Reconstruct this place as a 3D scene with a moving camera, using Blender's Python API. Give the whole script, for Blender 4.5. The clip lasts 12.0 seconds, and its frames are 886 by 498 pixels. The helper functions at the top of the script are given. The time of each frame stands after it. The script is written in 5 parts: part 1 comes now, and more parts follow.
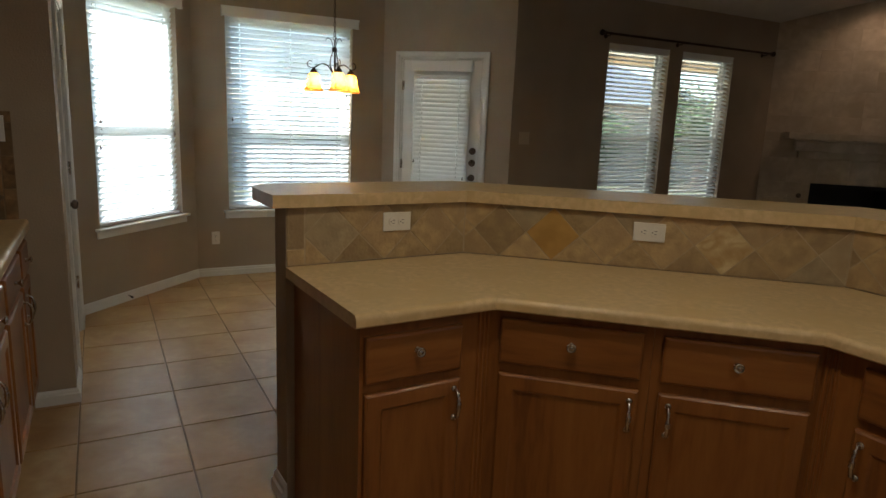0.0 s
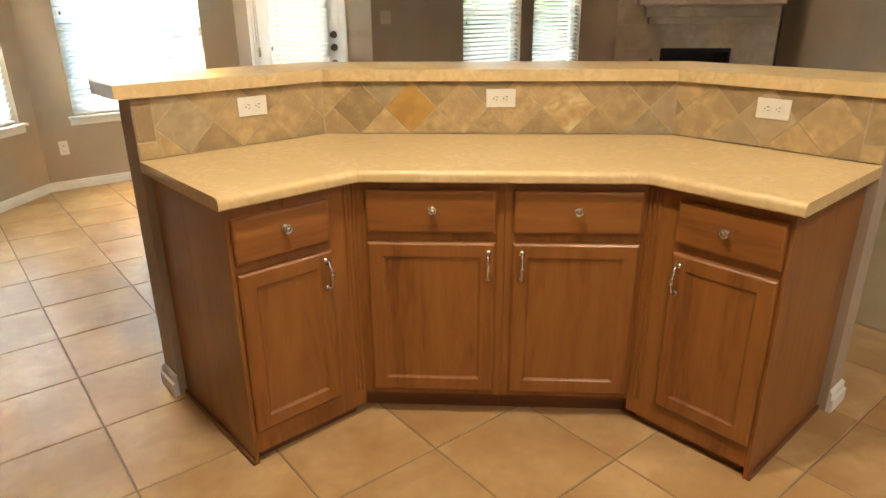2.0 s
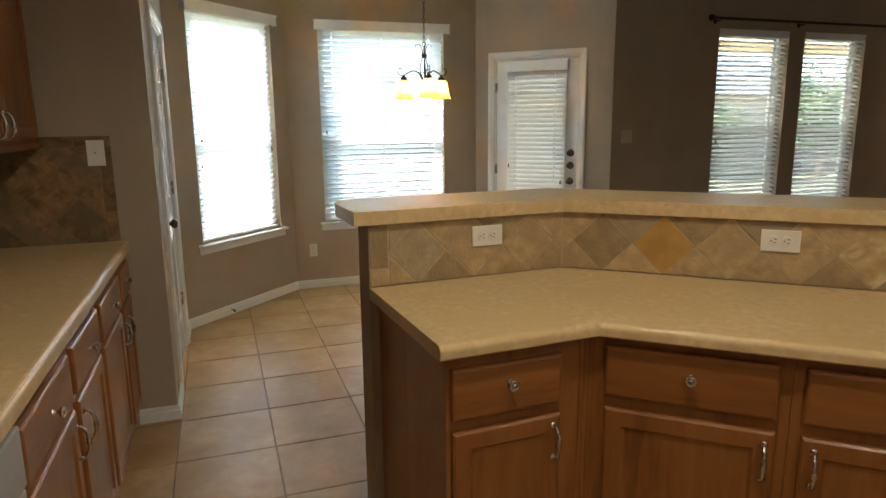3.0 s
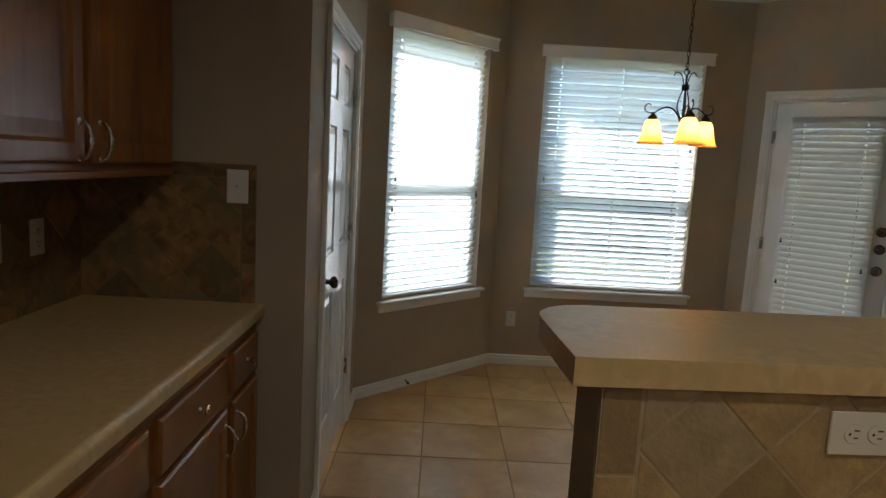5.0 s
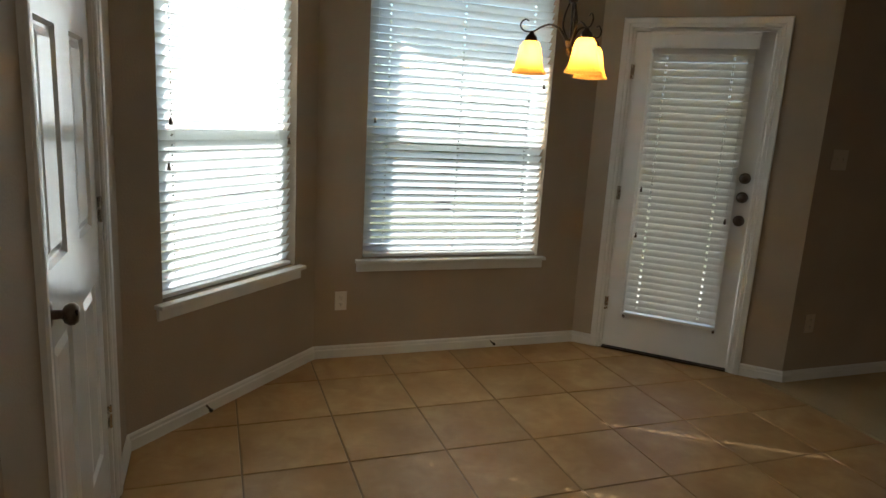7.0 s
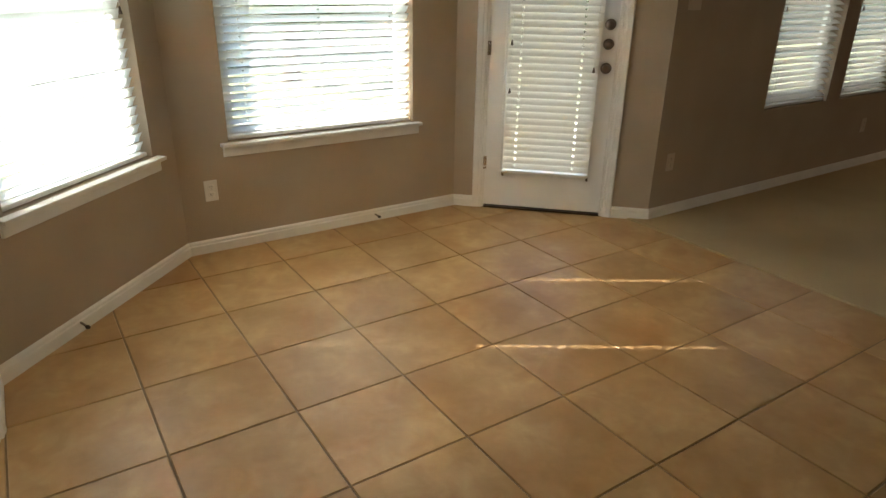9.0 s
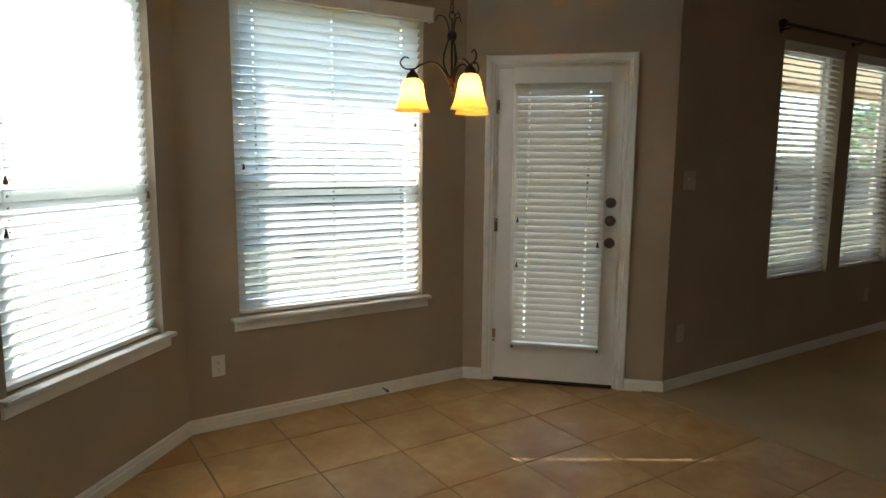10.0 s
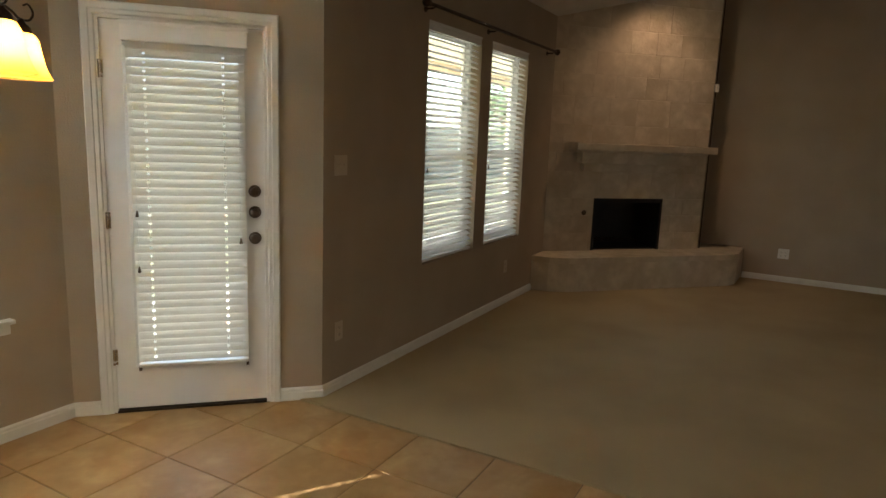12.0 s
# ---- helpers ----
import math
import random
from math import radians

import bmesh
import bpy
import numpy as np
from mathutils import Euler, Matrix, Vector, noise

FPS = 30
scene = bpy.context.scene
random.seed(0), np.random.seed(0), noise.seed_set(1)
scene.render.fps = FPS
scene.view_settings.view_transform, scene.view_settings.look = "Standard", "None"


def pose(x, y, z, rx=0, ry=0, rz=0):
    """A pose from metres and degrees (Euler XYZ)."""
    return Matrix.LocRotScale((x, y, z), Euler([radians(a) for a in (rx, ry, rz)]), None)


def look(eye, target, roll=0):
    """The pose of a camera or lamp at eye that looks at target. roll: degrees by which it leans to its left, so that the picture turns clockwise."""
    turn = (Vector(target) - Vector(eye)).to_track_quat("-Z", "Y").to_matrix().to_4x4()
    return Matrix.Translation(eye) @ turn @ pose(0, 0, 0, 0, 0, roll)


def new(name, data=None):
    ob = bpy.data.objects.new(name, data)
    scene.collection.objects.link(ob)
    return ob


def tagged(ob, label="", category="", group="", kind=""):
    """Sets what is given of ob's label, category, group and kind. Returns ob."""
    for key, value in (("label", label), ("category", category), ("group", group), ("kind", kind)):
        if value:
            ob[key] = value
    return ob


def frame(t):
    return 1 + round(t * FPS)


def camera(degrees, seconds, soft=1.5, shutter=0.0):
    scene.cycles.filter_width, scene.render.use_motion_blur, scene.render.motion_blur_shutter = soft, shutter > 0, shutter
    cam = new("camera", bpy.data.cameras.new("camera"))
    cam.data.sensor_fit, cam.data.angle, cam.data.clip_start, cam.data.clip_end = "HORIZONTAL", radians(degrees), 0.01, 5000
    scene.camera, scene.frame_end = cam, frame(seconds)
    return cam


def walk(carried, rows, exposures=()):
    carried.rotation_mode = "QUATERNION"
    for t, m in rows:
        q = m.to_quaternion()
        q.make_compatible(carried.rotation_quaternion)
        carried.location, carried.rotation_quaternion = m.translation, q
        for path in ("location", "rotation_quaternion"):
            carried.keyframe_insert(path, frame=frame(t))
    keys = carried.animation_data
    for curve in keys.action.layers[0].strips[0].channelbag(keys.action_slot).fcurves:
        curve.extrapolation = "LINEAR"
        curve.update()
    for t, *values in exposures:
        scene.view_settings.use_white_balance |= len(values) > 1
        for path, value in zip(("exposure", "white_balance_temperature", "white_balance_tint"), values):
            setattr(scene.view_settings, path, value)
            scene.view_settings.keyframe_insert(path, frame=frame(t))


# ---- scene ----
cam = camera(68.9, 12.0)
PATH = [
    (0, (-0.28, -2.221, 1.493), (0.645, -0.492, 1.099), 2.4),
    (0.5, (-0.26, -2.333, 1.474), (0.948, -0.803, 1.025), 1.2),
    (1, (-0.276, -2.391, 1.451), (0.993, -0.973, 0.836), -0.0),
    (1.5, (-0.282, -2.412, 1.431), (0.904, -0.961, 0.732), -1.2),
    (2, (-0.272, -2.354, 1.453), (0.898, -0.894, 0.746), -0.4),
    (2.5, (-0.251, -2.258, 1.487), (0.775, -0.616, 0.984), -0.1),
    (3, (-0.168, -2.046, 1.5), (0.475, -0.192, 1.111), -0.6),
    (3.5, (-0.066, -1.815, 1.506), (0.187, 0.147, 1.215), -0.3),
    (5.3, (0.017, -0.723, 1.485), (0.039, 1.26, 1.22), 3.2),
    (5.5, (0.0, -0.57, 1.474), (0.055, 1.41, 1.202), 3.7),
    (6, (-0.067, -0.303, 1.478), (0.274, 1.64, 1.148), 3.1),
    (6.5, (-0.086, -0.005, 1.453), (0.408, 1.898, 1.086), 2.9),
    (7, (-0.096, 0.149, 1.461), (0.573, 1.99, 1.059), 3.4),
    (7.5, (-0.21, 0.294, 1.415), (0.795, 1.948, 0.909), 3.5),
    (7.7, (-0.229, 0.327, 1.419), (0.807, 1.925, 0.807), 3.7),
    (9.3, (-0.185, 0.313, 1.434), (0.83, 1.855, 0.664), 0.7),
    (9.5, (-0.192, 0.315, 1.461), (0.855, 1.908, 0.857), 0.5),
    (10, (-0.212, 0.351, 1.459), (0.869, 2.011, 1.187), 0.5),
    (10.5, (-0.264, 0.422, 1.484), (0.826, 2.086, 1.281), 1.0),
    (11, (-0.164, 0.497, 1.485), (1.038, 2.079, 1.255), 2.0),
    (11.5, (0.168, 0.504, 1.538), (1.634, 1.846, 1.315), 2.5),
    (12, (0.32, 0.608, 1.546), (2.049, 1.551, 1.195), 2.2),
]
EXPOSURES = [(0, 2.25, 5750, 10), (0.5, 2.85, 5850, 10), (1, 3.8, 5950, 10), (1.5, 4.3, 5950, 10), (2, 4.4, 6000, 10), (2.5, 4.15, 6050, 10), (3, 3.1, 5800, 10), (3.5, 2.15, 5550, 10), (5.5, 1.9, 5650, 10), (6.5, 1.8, 5850, 10), (7, 1.85, 6000, 10), (7.5, 2.05, 6200, 10), (9.3, 3.1, 6400, 10), (9.5, 3.05, 6400, 10), (10, 2.25, 6000, 10), (10.5, 1.95, 5950, 10), (11, 1.85, 6000, 10), (11.5, 2.1, 6100, 10), (12, 3.0, 6250, 10)]
walk(cam, [(t, look(eye, target, roll)) for t, eye, target, roll in PATH], EXPOSURES)

# ---- light ----
KITCHEN, BACKFILL = 5.5, 0.24
SUN_EL, SUN_AZ = radians(37), radians(147.3)
sun_dir = Vector((math.cos(SUN_AZ) * math.cos(SUN_EL), math.sin(SUN_AZ) * math.cos(SUN_EL), math.sin(SUN_EL)))
world = bpy.data.worlds.new("sky")
scene.world = world
world.use_nodes = True
wn = world.node_tree.nodes
sky = wn.new("ShaderNodeTexSky")
sky.sky_type, sky.sun_disc = "NISHITA", False
sky.sun_elevation, sky.sun_rotation = SUN_EL, math.pi / 2 - SUN_AZ
sky.air_density, sky.dust_density = 1.0, 1.5
world.node_tree.links.new(sky.outputs[0], wn["Background"].inputs[0])
wn["Background"].inputs[1].default_value = 0.15
sun = new("sun", bpy.data.lights.new("sun", "SUN"))
sun.data.energy, sun.data.angle, sun.data.color = 5.0, radians(0.5), (1.0, 0.96, 0.90)
sun.matrix_world = look((0, 0, 0), tuple(-sun_dir))


def lamp(name, kind, energy, colour, m, **kw):
    ob = new(name, bpy.data.lights.new(name, kind))
    ob.data.energy, ob.data.color = energy, colour
    for k, v in kw.items():
        if k == "size":
            ob.data.size = v
        elif k == "size_y":
            ob.data.shape, ob.data.size_y = "RECTANGLE", v
        elif k == "radius":
            ob.data.shadow_soft_size = v
        elif k == "spot":
            ob.data.spot_size, ob.data.spot_blend = v, 0.6
    ob.matrix_world = m
    return ob


# ---- materials ----
def material(name):
    m = bpy.data.materials.new(name)
    m.use_nodes = True
    nt = m.node_tree
    return m, nt, nt.nodes["Principled BSDF"]


def surface(name, c1, c2, scale=6, rough=0.6, detail=4, c3=None, scale3=1.2, bump=0.0, bump_scale=60, metal=0.0, stretch=None, vary=0.0, spec=0.5, coat=0.0, distort=0.0, lo=0.35, hi=0.65):
    """Two colours mixed by noise, a third one in larger patches, relief and a variation from piece to piece."""
    m, nt, b = material(name)
    N, Lk = nt.nodes, nt.links
    tc = N.new("ShaderNodeTexCoord")
    src = tc.outputs["Object"]
    info = N.new("ShaderNodeObjectInfo")
    add = N.new("ShaderNodeVectorMath")
    add.operation = "MULTIPLY_ADD"
    comb = N.new("ShaderNodeCombineXYZ")
    for i in range(3):
        Lk.new(info.outputs["Random"], comb.inputs[i])
    Lk.new(comb.outputs[0], add.inputs[0])
    add.inputs[1].default_value = (7.3, 11.1, 5.7) if vary else (0, 0, 0)
    Lk.new(src, add.inputs[2])
    vec = add.outputs[0]
    if stretch:
        mp = N.new("ShaderNodeMapping")
        mp.inputs["Scale"].default_value = stretch
        Lk.new(vec, mp.inputs[0])
        vec = mp.outputs[0]
    n1 = N.new("ShaderNodeTexNoise")
    n1.inputs["Scale"].default_value, n1.inputs["Detail"].default_value, n1.inputs["Distortion"].default_value = scale, detail, distort
    Lk.new(vec, n1.inputs[0])
    ramp = N.new("ShaderNodeValToRGB")
    ramp.color_ramp.elements[0].position, ramp.color_ramp.elements[1].position = lo, hi
    ramp.color_ramp.elements[0].color, ramp.color_ramp.elements[1].color = (*c1, 1), (*c2, 1)
    Lk.new(n1.outputs[0], ramp.inputs[0])
    col = ramp.outputs[0]
    if c3:
        n3 = N.new("ShaderNodeTexNoise")
        n3.inputs["Scale"].default_value, n3.inputs["Detail"].default_value = scale3, 3
        Lk.new(vec, n3.inputs[0])
        r3 = N.new("ShaderNodeMapRange")
        r3.inputs[1].default_value, r3.inputs[2].default_value = 0.42, 0.68
        Lk.new(n3.outputs[0], r3.inputs[0])
        mx = N.new("ShaderNodeMixRGB")
        mx.inputs[2].default_value = (*c3, 1)
        Lk.new(r3.outputs[0], mx.inputs[0])
        Lk.new(col, mx.inputs[1])
        col = mx.outputs[0]
    if vary:
        hsv = N.new("ShaderNodeHueSaturation")
        mr = N.new("ShaderNodeMapRange")
        mr.inputs[3].default_value, mr.inputs[4].default_value = 1 - vary, 1 + vary
        Lk.new(info.outputs["Random"], mr.inputs[0])
        Lk.new(mr.outputs[0], hsv.inputs["Value"])
        Lk.new(col, hsv.inputs["Color"])
        col = hsv.outputs[0]
    Lk.new(col, b.inputs["Base Color"])
    rr = N.new("ShaderNodeMapRange")
    rr.inputs[3].default_value, rr.inputs[4].default_value = max(0.03, rough - 0.07), min(1, rough + 0.07)
    Lk.new(n1.outputs[0], rr.inputs[0])
    Lk.new(rr.outputs[0], b.inputs["Roughness"])
    b.inputs["Metallic"].default_value = metal
    b.inputs["Specular IOR Level"].default_value = spec
    b.inputs["Coat Weight"].default_value = coat
    b.inputs["Coat Roughness"].default_value = 0.15
    if bump:
        nb = N.new("ShaderNodeTexNoise")
        nb.inputs["Scale"].default_value, nb.inputs["Detail"].default_value = bump_scale, 3
        Lk.new(vec, nb.inputs[0])
        bp = N.new("ShaderNodeBump")
        bp.inputs["Strength"].default_value, bp.inputs["Distance"].default_value = bump, 0.004
        Lk.new(nb.outputs[0], bp.inputs["Height"])
        Lk.new(bp.outputs[0], b.inputs["Normal"])
    return m


def wood(name, dark, mid, light, axis="z", rough=0.38, coat=0.22):
    """Oak: long grain bands along one axis with fine pores."""
    m, nt, b = material(name)
    N, Lk = nt.nodes, nt.links
    tc, info = N.new("ShaderNodeTexCoord"), N.new("ShaderNodeObjectInfo")
    comb = N.new("ShaderNodeCombineXYZ")
    for i in range(3):
        Lk.new(info.outputs["Random"], comb.inputs[i])
    add = N.new("ShaderNodeVectorMath")
    add.operation = "MULTIPLY_ADD"
    add.inputs[1].default_value = (9.1, 4.3, 6.7)
    Lk.new(comb.outputs[0], add.inputs[0])
    Lk.new(tc.outputs["Object"], add.inputs[2])
    mp = N.new("ShaderNodeMapping")
    mp.inputs["Scale"].default_value = {"z": (1, 1, 0.12), "x": (0.12, 1, 1), "y": (1, 0.12, 1)}[axis]
    Lk.new(add.outputs[0], mp.inputs[0])
    big = N.new("ShaderNodeTexNoise")
    big.inputs["Scale"].default_value, big.inputs["Detail"].default_value, big.inputs["Distortion"].default_value = 9, 5, 1.6
    fine = N.new("ShaderNodeTexNoise")
    fine.inputs["Scale"].default_value, fine.inputs["Detail"].default_value = 95, 3
    Lk.new(mp.outputs[0], big.inputs[0])
    Lk.new(mp.outputs[0], fine.inputs[0])
    mixn = N.new("ShaderNodeMath")
    mixn.operation = "MULTIPLY_ADD"
    mixn.inputs[1].default_value = 0.35
    Lk.new(fine.outputs[0], mixn.inputs[0])
    Lk.new(big.outputs[0], mixn.inputs[2])
    ramp = N.new("ShaderNodeValToRGB")
    e = ramp.color_ramp.elements
    e[0].position, e[0].color = 0.42, (*dark, 1)
    e[1].position, e[1].color = 0.9, (*light, 1)
    x = e.new(0.6)
    x.color = (*mid, 1)
    Lk.new(mixn.outputs[0], ramp.inputs[0])
    Lk.new(ramp.outputs[0], b.inputs["Base Color"])
    b.inputs["Roughness"].default_value = rough
    b.inputs["Coat Weight"].default_value, b.inputs["Coat Roughness"].default_value = coat, 0.2
    bp = N.new("ShaderNodeBump")
    bp.inputs["Strength"].default_value, bp.inputs["Distance"].default_value = 0.12, 0.002
    Lk.new(fine.outputs[0], bp.inputs["Height"])
    Lk.new(bp.outputs[0], b.inputs["Normal"])
    return m


M_WALL = surface("taupe_paint", (0.365, 0.295, 0.215), (0.40, 0.325, 0.24), 2.5, 0.75, bump=0.35, bump_scale=110, spec=0.25)
M_CEIL = surface("ceiling_paint", (0.62, 0.60, 0.56), (0.70, 0.68, 0.64), 3, 0.9, bump=0.6, bump_scale=70, spec=0.15)
M_TRIM = surface("white_trim_paint", (0.68, 0.67, 0.63), (0.74, 0.73, 0.69), 5, 0.5)
M_DOOR = surface("white_door_paint", (0.74, 0.74, 0.72), (0.80, 0.80, 0.78), 4, 0.42, bump=0.1, bump_scale=25)
M_DOOR_SHINY = surface("glossy_door_paint", (0.74, 0.75, 0.74), (0.80, 0.81, 0.80), 4, 0.17, bump=0.05, bump_scale=25)
M_VINYL = surface("white_vinyl", (0.78, 0.78, 0.76), (0.82, 0.82, 0.80), 5, 0.4)
M_OAK = wood("oak_upright", (0.155, 0.050, 0.010), (0.225, 0.080, 0.015), (0.285, 0.112, 0.023), "z")
M_OAKH = wood("oak_level", (0.155, 0.050, 0.010), (0.225, 0.080, 0.015), (0.285, 0.112, 0.023), "x")
M_OAKY = wood("oak_level_deep", (0.155, 0.050, 0.010), (0.225, 0.080, 0.015), (0.285, 0.112, 0.023), "y")
# cabinet oak with toe-space shade put into its colour, for plinths and shoe moulding
M_OAK_SHADED = wood("oak_shadow", (0.10, 0.035, 0.012), (0.14, 0.05, 0.018), (0.18, 0.07, 0.025), "x", 0.5, 0.1)
M_LAM = surface("tan_laminate", (0.535, 0.385, 0.185), (0.665, 0.495, 0.255), 38, 0.40, 6, (0.57, 0.41, 0.185), 8, spec=0.5, distort=0.4)
M_TILE = surface("tan_ceramic_tile", (0.395, 0.240, 0.098), (0.515, 0.343, 0.163), 8, 0.40, 7, (0.355, 0.200, 0.075), 4, 0.15, 30, vary=0.07, spec=0.34, distort=0.4)
M_GROUT = surface("brown_grout", (0.21, 0.145, 0.08), (0.26, 0.185, 0.105), 30, 0.9)
M_LGROUT = surface("cream_grout", (0.38, 0.29, 0.17), (0.46, 0.36, 0.225), 40, 0.9)
M_SLATE = surface("tumbled_slate", (0.32, 0.22, 0.100), (0.475, 0.34, 0.155), 20, 0.5, 8, (0.34, 0.235, 0.115), 9, 0.9, 80, vary=0.26, distort=0.35)
M_GREY = surface("grey_slate", (0.32, 0.245, 0.135), (0.43, 0.335, 0.19), 20, 0.5, 7, (0.33, 0.24, 0.125), 8, 0.8, 80, vary=0.18, distort=0.3)
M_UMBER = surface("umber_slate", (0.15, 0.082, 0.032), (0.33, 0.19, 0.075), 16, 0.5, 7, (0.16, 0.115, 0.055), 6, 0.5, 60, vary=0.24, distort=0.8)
M_OCHRE = surface("ochre_slate", (0.36, 0.203, 0.043), (0.49, 0.297, 0.073), 9, 0.5, 5, bump=0.3, bump_scale=50)
M_PALE = surface("pale_slate", (0.42, 0.28, 0.11), (0.62, 0.50, 0.27), 16, 0.55, 6, (0.36, 0.22, 0.07), 9, 0.5, 50, distort=1.2)
M_CARPET = surface("beige_carpet", (0.40, 0.30, 0.17), (0.50, 0.39, 0.235), 260, 0.95, 2, (0.39, 0.295, 0.17), 1.3, 1.0, 330, spec=0.05)
M_STONE = surface("cream_limestone", (0.50, 0.415, 0.31), (0.63, 0.54, 0.42), 9, 0.8, 7, (0.46, 0.375, 0.27), 3.5, 0.7, 35, vary=0.04)
M_MORTAR = surface("limestone_mortar", (0.54, 0.45, 0.34), (0.62, 0.53, 0.41), 20, 0.9)
M_CHROME = surface("satin_nickel", (0.54, 0.52, 0.48), (0.66, 0.63, 0.58), 30, 0.26, metal=1.0)
M_BRONZE = surface("dark_bronze", (0.035, 0.022, 0.014), (0.07, 0.045, 0.028), 25, 0.42, metal=0.7)
M_KNOB = surface("aged_bronze", (0.09, 0.065, 0.045), (0.16, 0.12, 0.09), 25, 0.3, metal=0.9)
M_BLACK = surface("soot_black", (0.006, 0.006, 0.006), (0.014, 0.012, 0.011), 12, 0.6)
M_PLATE = surface("ivory_plastic", (0.70, 0.66, 0.56), (0.74, 0.70, 0.60), 9, 0.35)
M_WPLATE = surface("white_plastic", (0.72, 0.70, 0.66), (0.76, 0.74, 0.70), 9, 0.35)
M_TPLATE = surface("almond_plastic", (0.50, 0.42, 0.32), (0.54, 0.46, 0.36), 9, 0.4)
M_SLOT = surface("dark_slot", (0.03, 0.025, 0.02), (0.04, 0.03, 0.025), 9, 0.6)
M_STEEL = surface("grey_enamel", (0.40, 0.40, 0.39), (0.46, 0.46, 0.45), 12, 0.35, metal=0.3)
M_RUBBER = surface("black_rubber", (0.02, 0.018, 0.016), (0.035, 0.03, 0.026), 12, 0.7)
M_GRASS = surface("lawn_grass", (0.14, 0.14, 0.065), (0.22, 0.21, 0.11), 30, 0.9, 6, (0.24, 0.20, 0.13), 0.4, 1.0, 90)
M_FENCE = surface("weathered_cedar", (0.34, 0.28, 0.21), (0.46, 0.39, 0.30), 12, 0.85, stretch=(1, 1, 0.15), vary=0.15, bump=0.5)
M_BRICK = surface("pale_brick", (0.36, 0.27, 0.20), (0.46, 0.37, 0.29), 14, 0.85, vary=0.1, bump=0.5)
M_ROOF = surface("grey_shingle", (0.12, 0.12, 0.13), (0.20, 0.20, 0.21), 22, 0.9, bump=0.8, bump_scale=40)
M_PATIO = surface("tan_soffit", (0.70, 0.58, 0.42), (0.76, 0.64, 0.48), 6, 0.8)
M_CONC = surface("patio_concrete", (0.46, 0.43, 0.38), (0.55, 0.52, 0.46), 9, 0.9, bump=0.5)
M_LEAF = surface("leaf_green", (0.05, 0.085, 0.025), (0.12, 0.16, 0.05), 9, 0.6, vary=0.2)
M_BARK = surface("brown_bark", (0.09, 0.06, 0.04), (0.16, 0.11, 0.08), 18, 0.9, stretch=(1, 1, 0.2), bump=1.0, bump_scale=30)


def glassy(name, tint, rough=0.0):
    m, nt, b = material(name)
    N, Lk = nt.nodes, nt.links
    tr, gl, mix = N.new("ShaderNodeBsdfTransparent"), N.new("ShaderNodeBsdfGlossy"), N.new("ShaderNodeMixShader")
    lw, pw, sc_ = N.new("ShaderNodeLayerWeight"), N.new("ShaderNodeMath"), N.new("ShaderNodeMath")
    lw.inputs[0].default_value = 0.5
    pw.operation, pw.inputs[1].default_value = "POWER", 5.0
    sc_.operation, sc_.inputs[1].default_value, sc_.inputs[2].default_value = "MULTIPLY_ADD", 0.85, 0.03
    Lk.new(lw.outputs["Facing"], pw.inputs[0])
    Lk.new(pw.outputs[0], sc_.inputs[0])
    tr.inputs[0].default_value = (*tint, 1)
    gl.inputs["Roughness"].default_value = rough
    Lk.new(sc_.outputs[0], mix.inputs[0])
    Lk.new(tr.outputs[0], mix.inputs[1])
    Lk.new(gl.outputs[0], mix.inputs[2])
    Lk.new(mix.outputs[0], N["Material Output"].inputs[0])
    return m


def see_through(name, colour, part_open):
    m, nt, b = material(name)
    N, Lk = nt.nodes, nt.links
    tr, mix = N.new("ShaderNodeBsdfTransparent"), N.new("ShaderNodeMixShader")
    mix.inputs[0].default_value = part_open
    b.inputs["Base Color"].default_value = (*colour, 1)
    Lk.new(b.outputs[0], mix.inputs[1])
    Lk.new(tr.outputs[0], mix.inputs[2])
    Lk.new(mix.outputs[0], N["Material Output"].inputs[0])
    return m


def shining_through(name, colour, through_colour, amount, rough=0.4):
    m, nt, b = material(name)
    N, Lk = nt.nodes, nt.links
    tl, mix, nz = N.new("ShaderNodeBsdfTranslucent"), N.new("ShaderNodeMixShader"), N.new("ShaderNodeTexNoise")
    nz.inputs["Scale"].default_value = 18
    rp = N.new("ShaderNodeValToRGB")
    rp.color_ramp.elements[0].color = (*[c * 0.8 for c in through_colour], 1)
    rp.color_ramp.elements[1].color = (*through_colour, 1)
    Lk.new(nz.outputs[0], rp.inputs[0])
    Lk.new(rp.outputs[0], tl.inputs[0])
    b.inputs["Base Color"].default_value, b.inputs["Roughness"].default_value = (*colour, 1), rough
    mix.inputs[0].default_value = amount
    Lk.new(b.outputs[0], mix.inputs[1])
    Lk.new(tl.outputs[0], mix.inputs[2])
    Lk.new(mix.outputs[0], N["Material Output"].inputs[0])
    return m


def glowing(name, colour, strength):
    m, nt, b = material(name)
    b.inputs["Emission Color"].default_value, b.inputs["Emission Strength"].default_value = (*colour, 1), strength
    b.inputs["Base Color"].default_value = (*colour, 1)
    return m


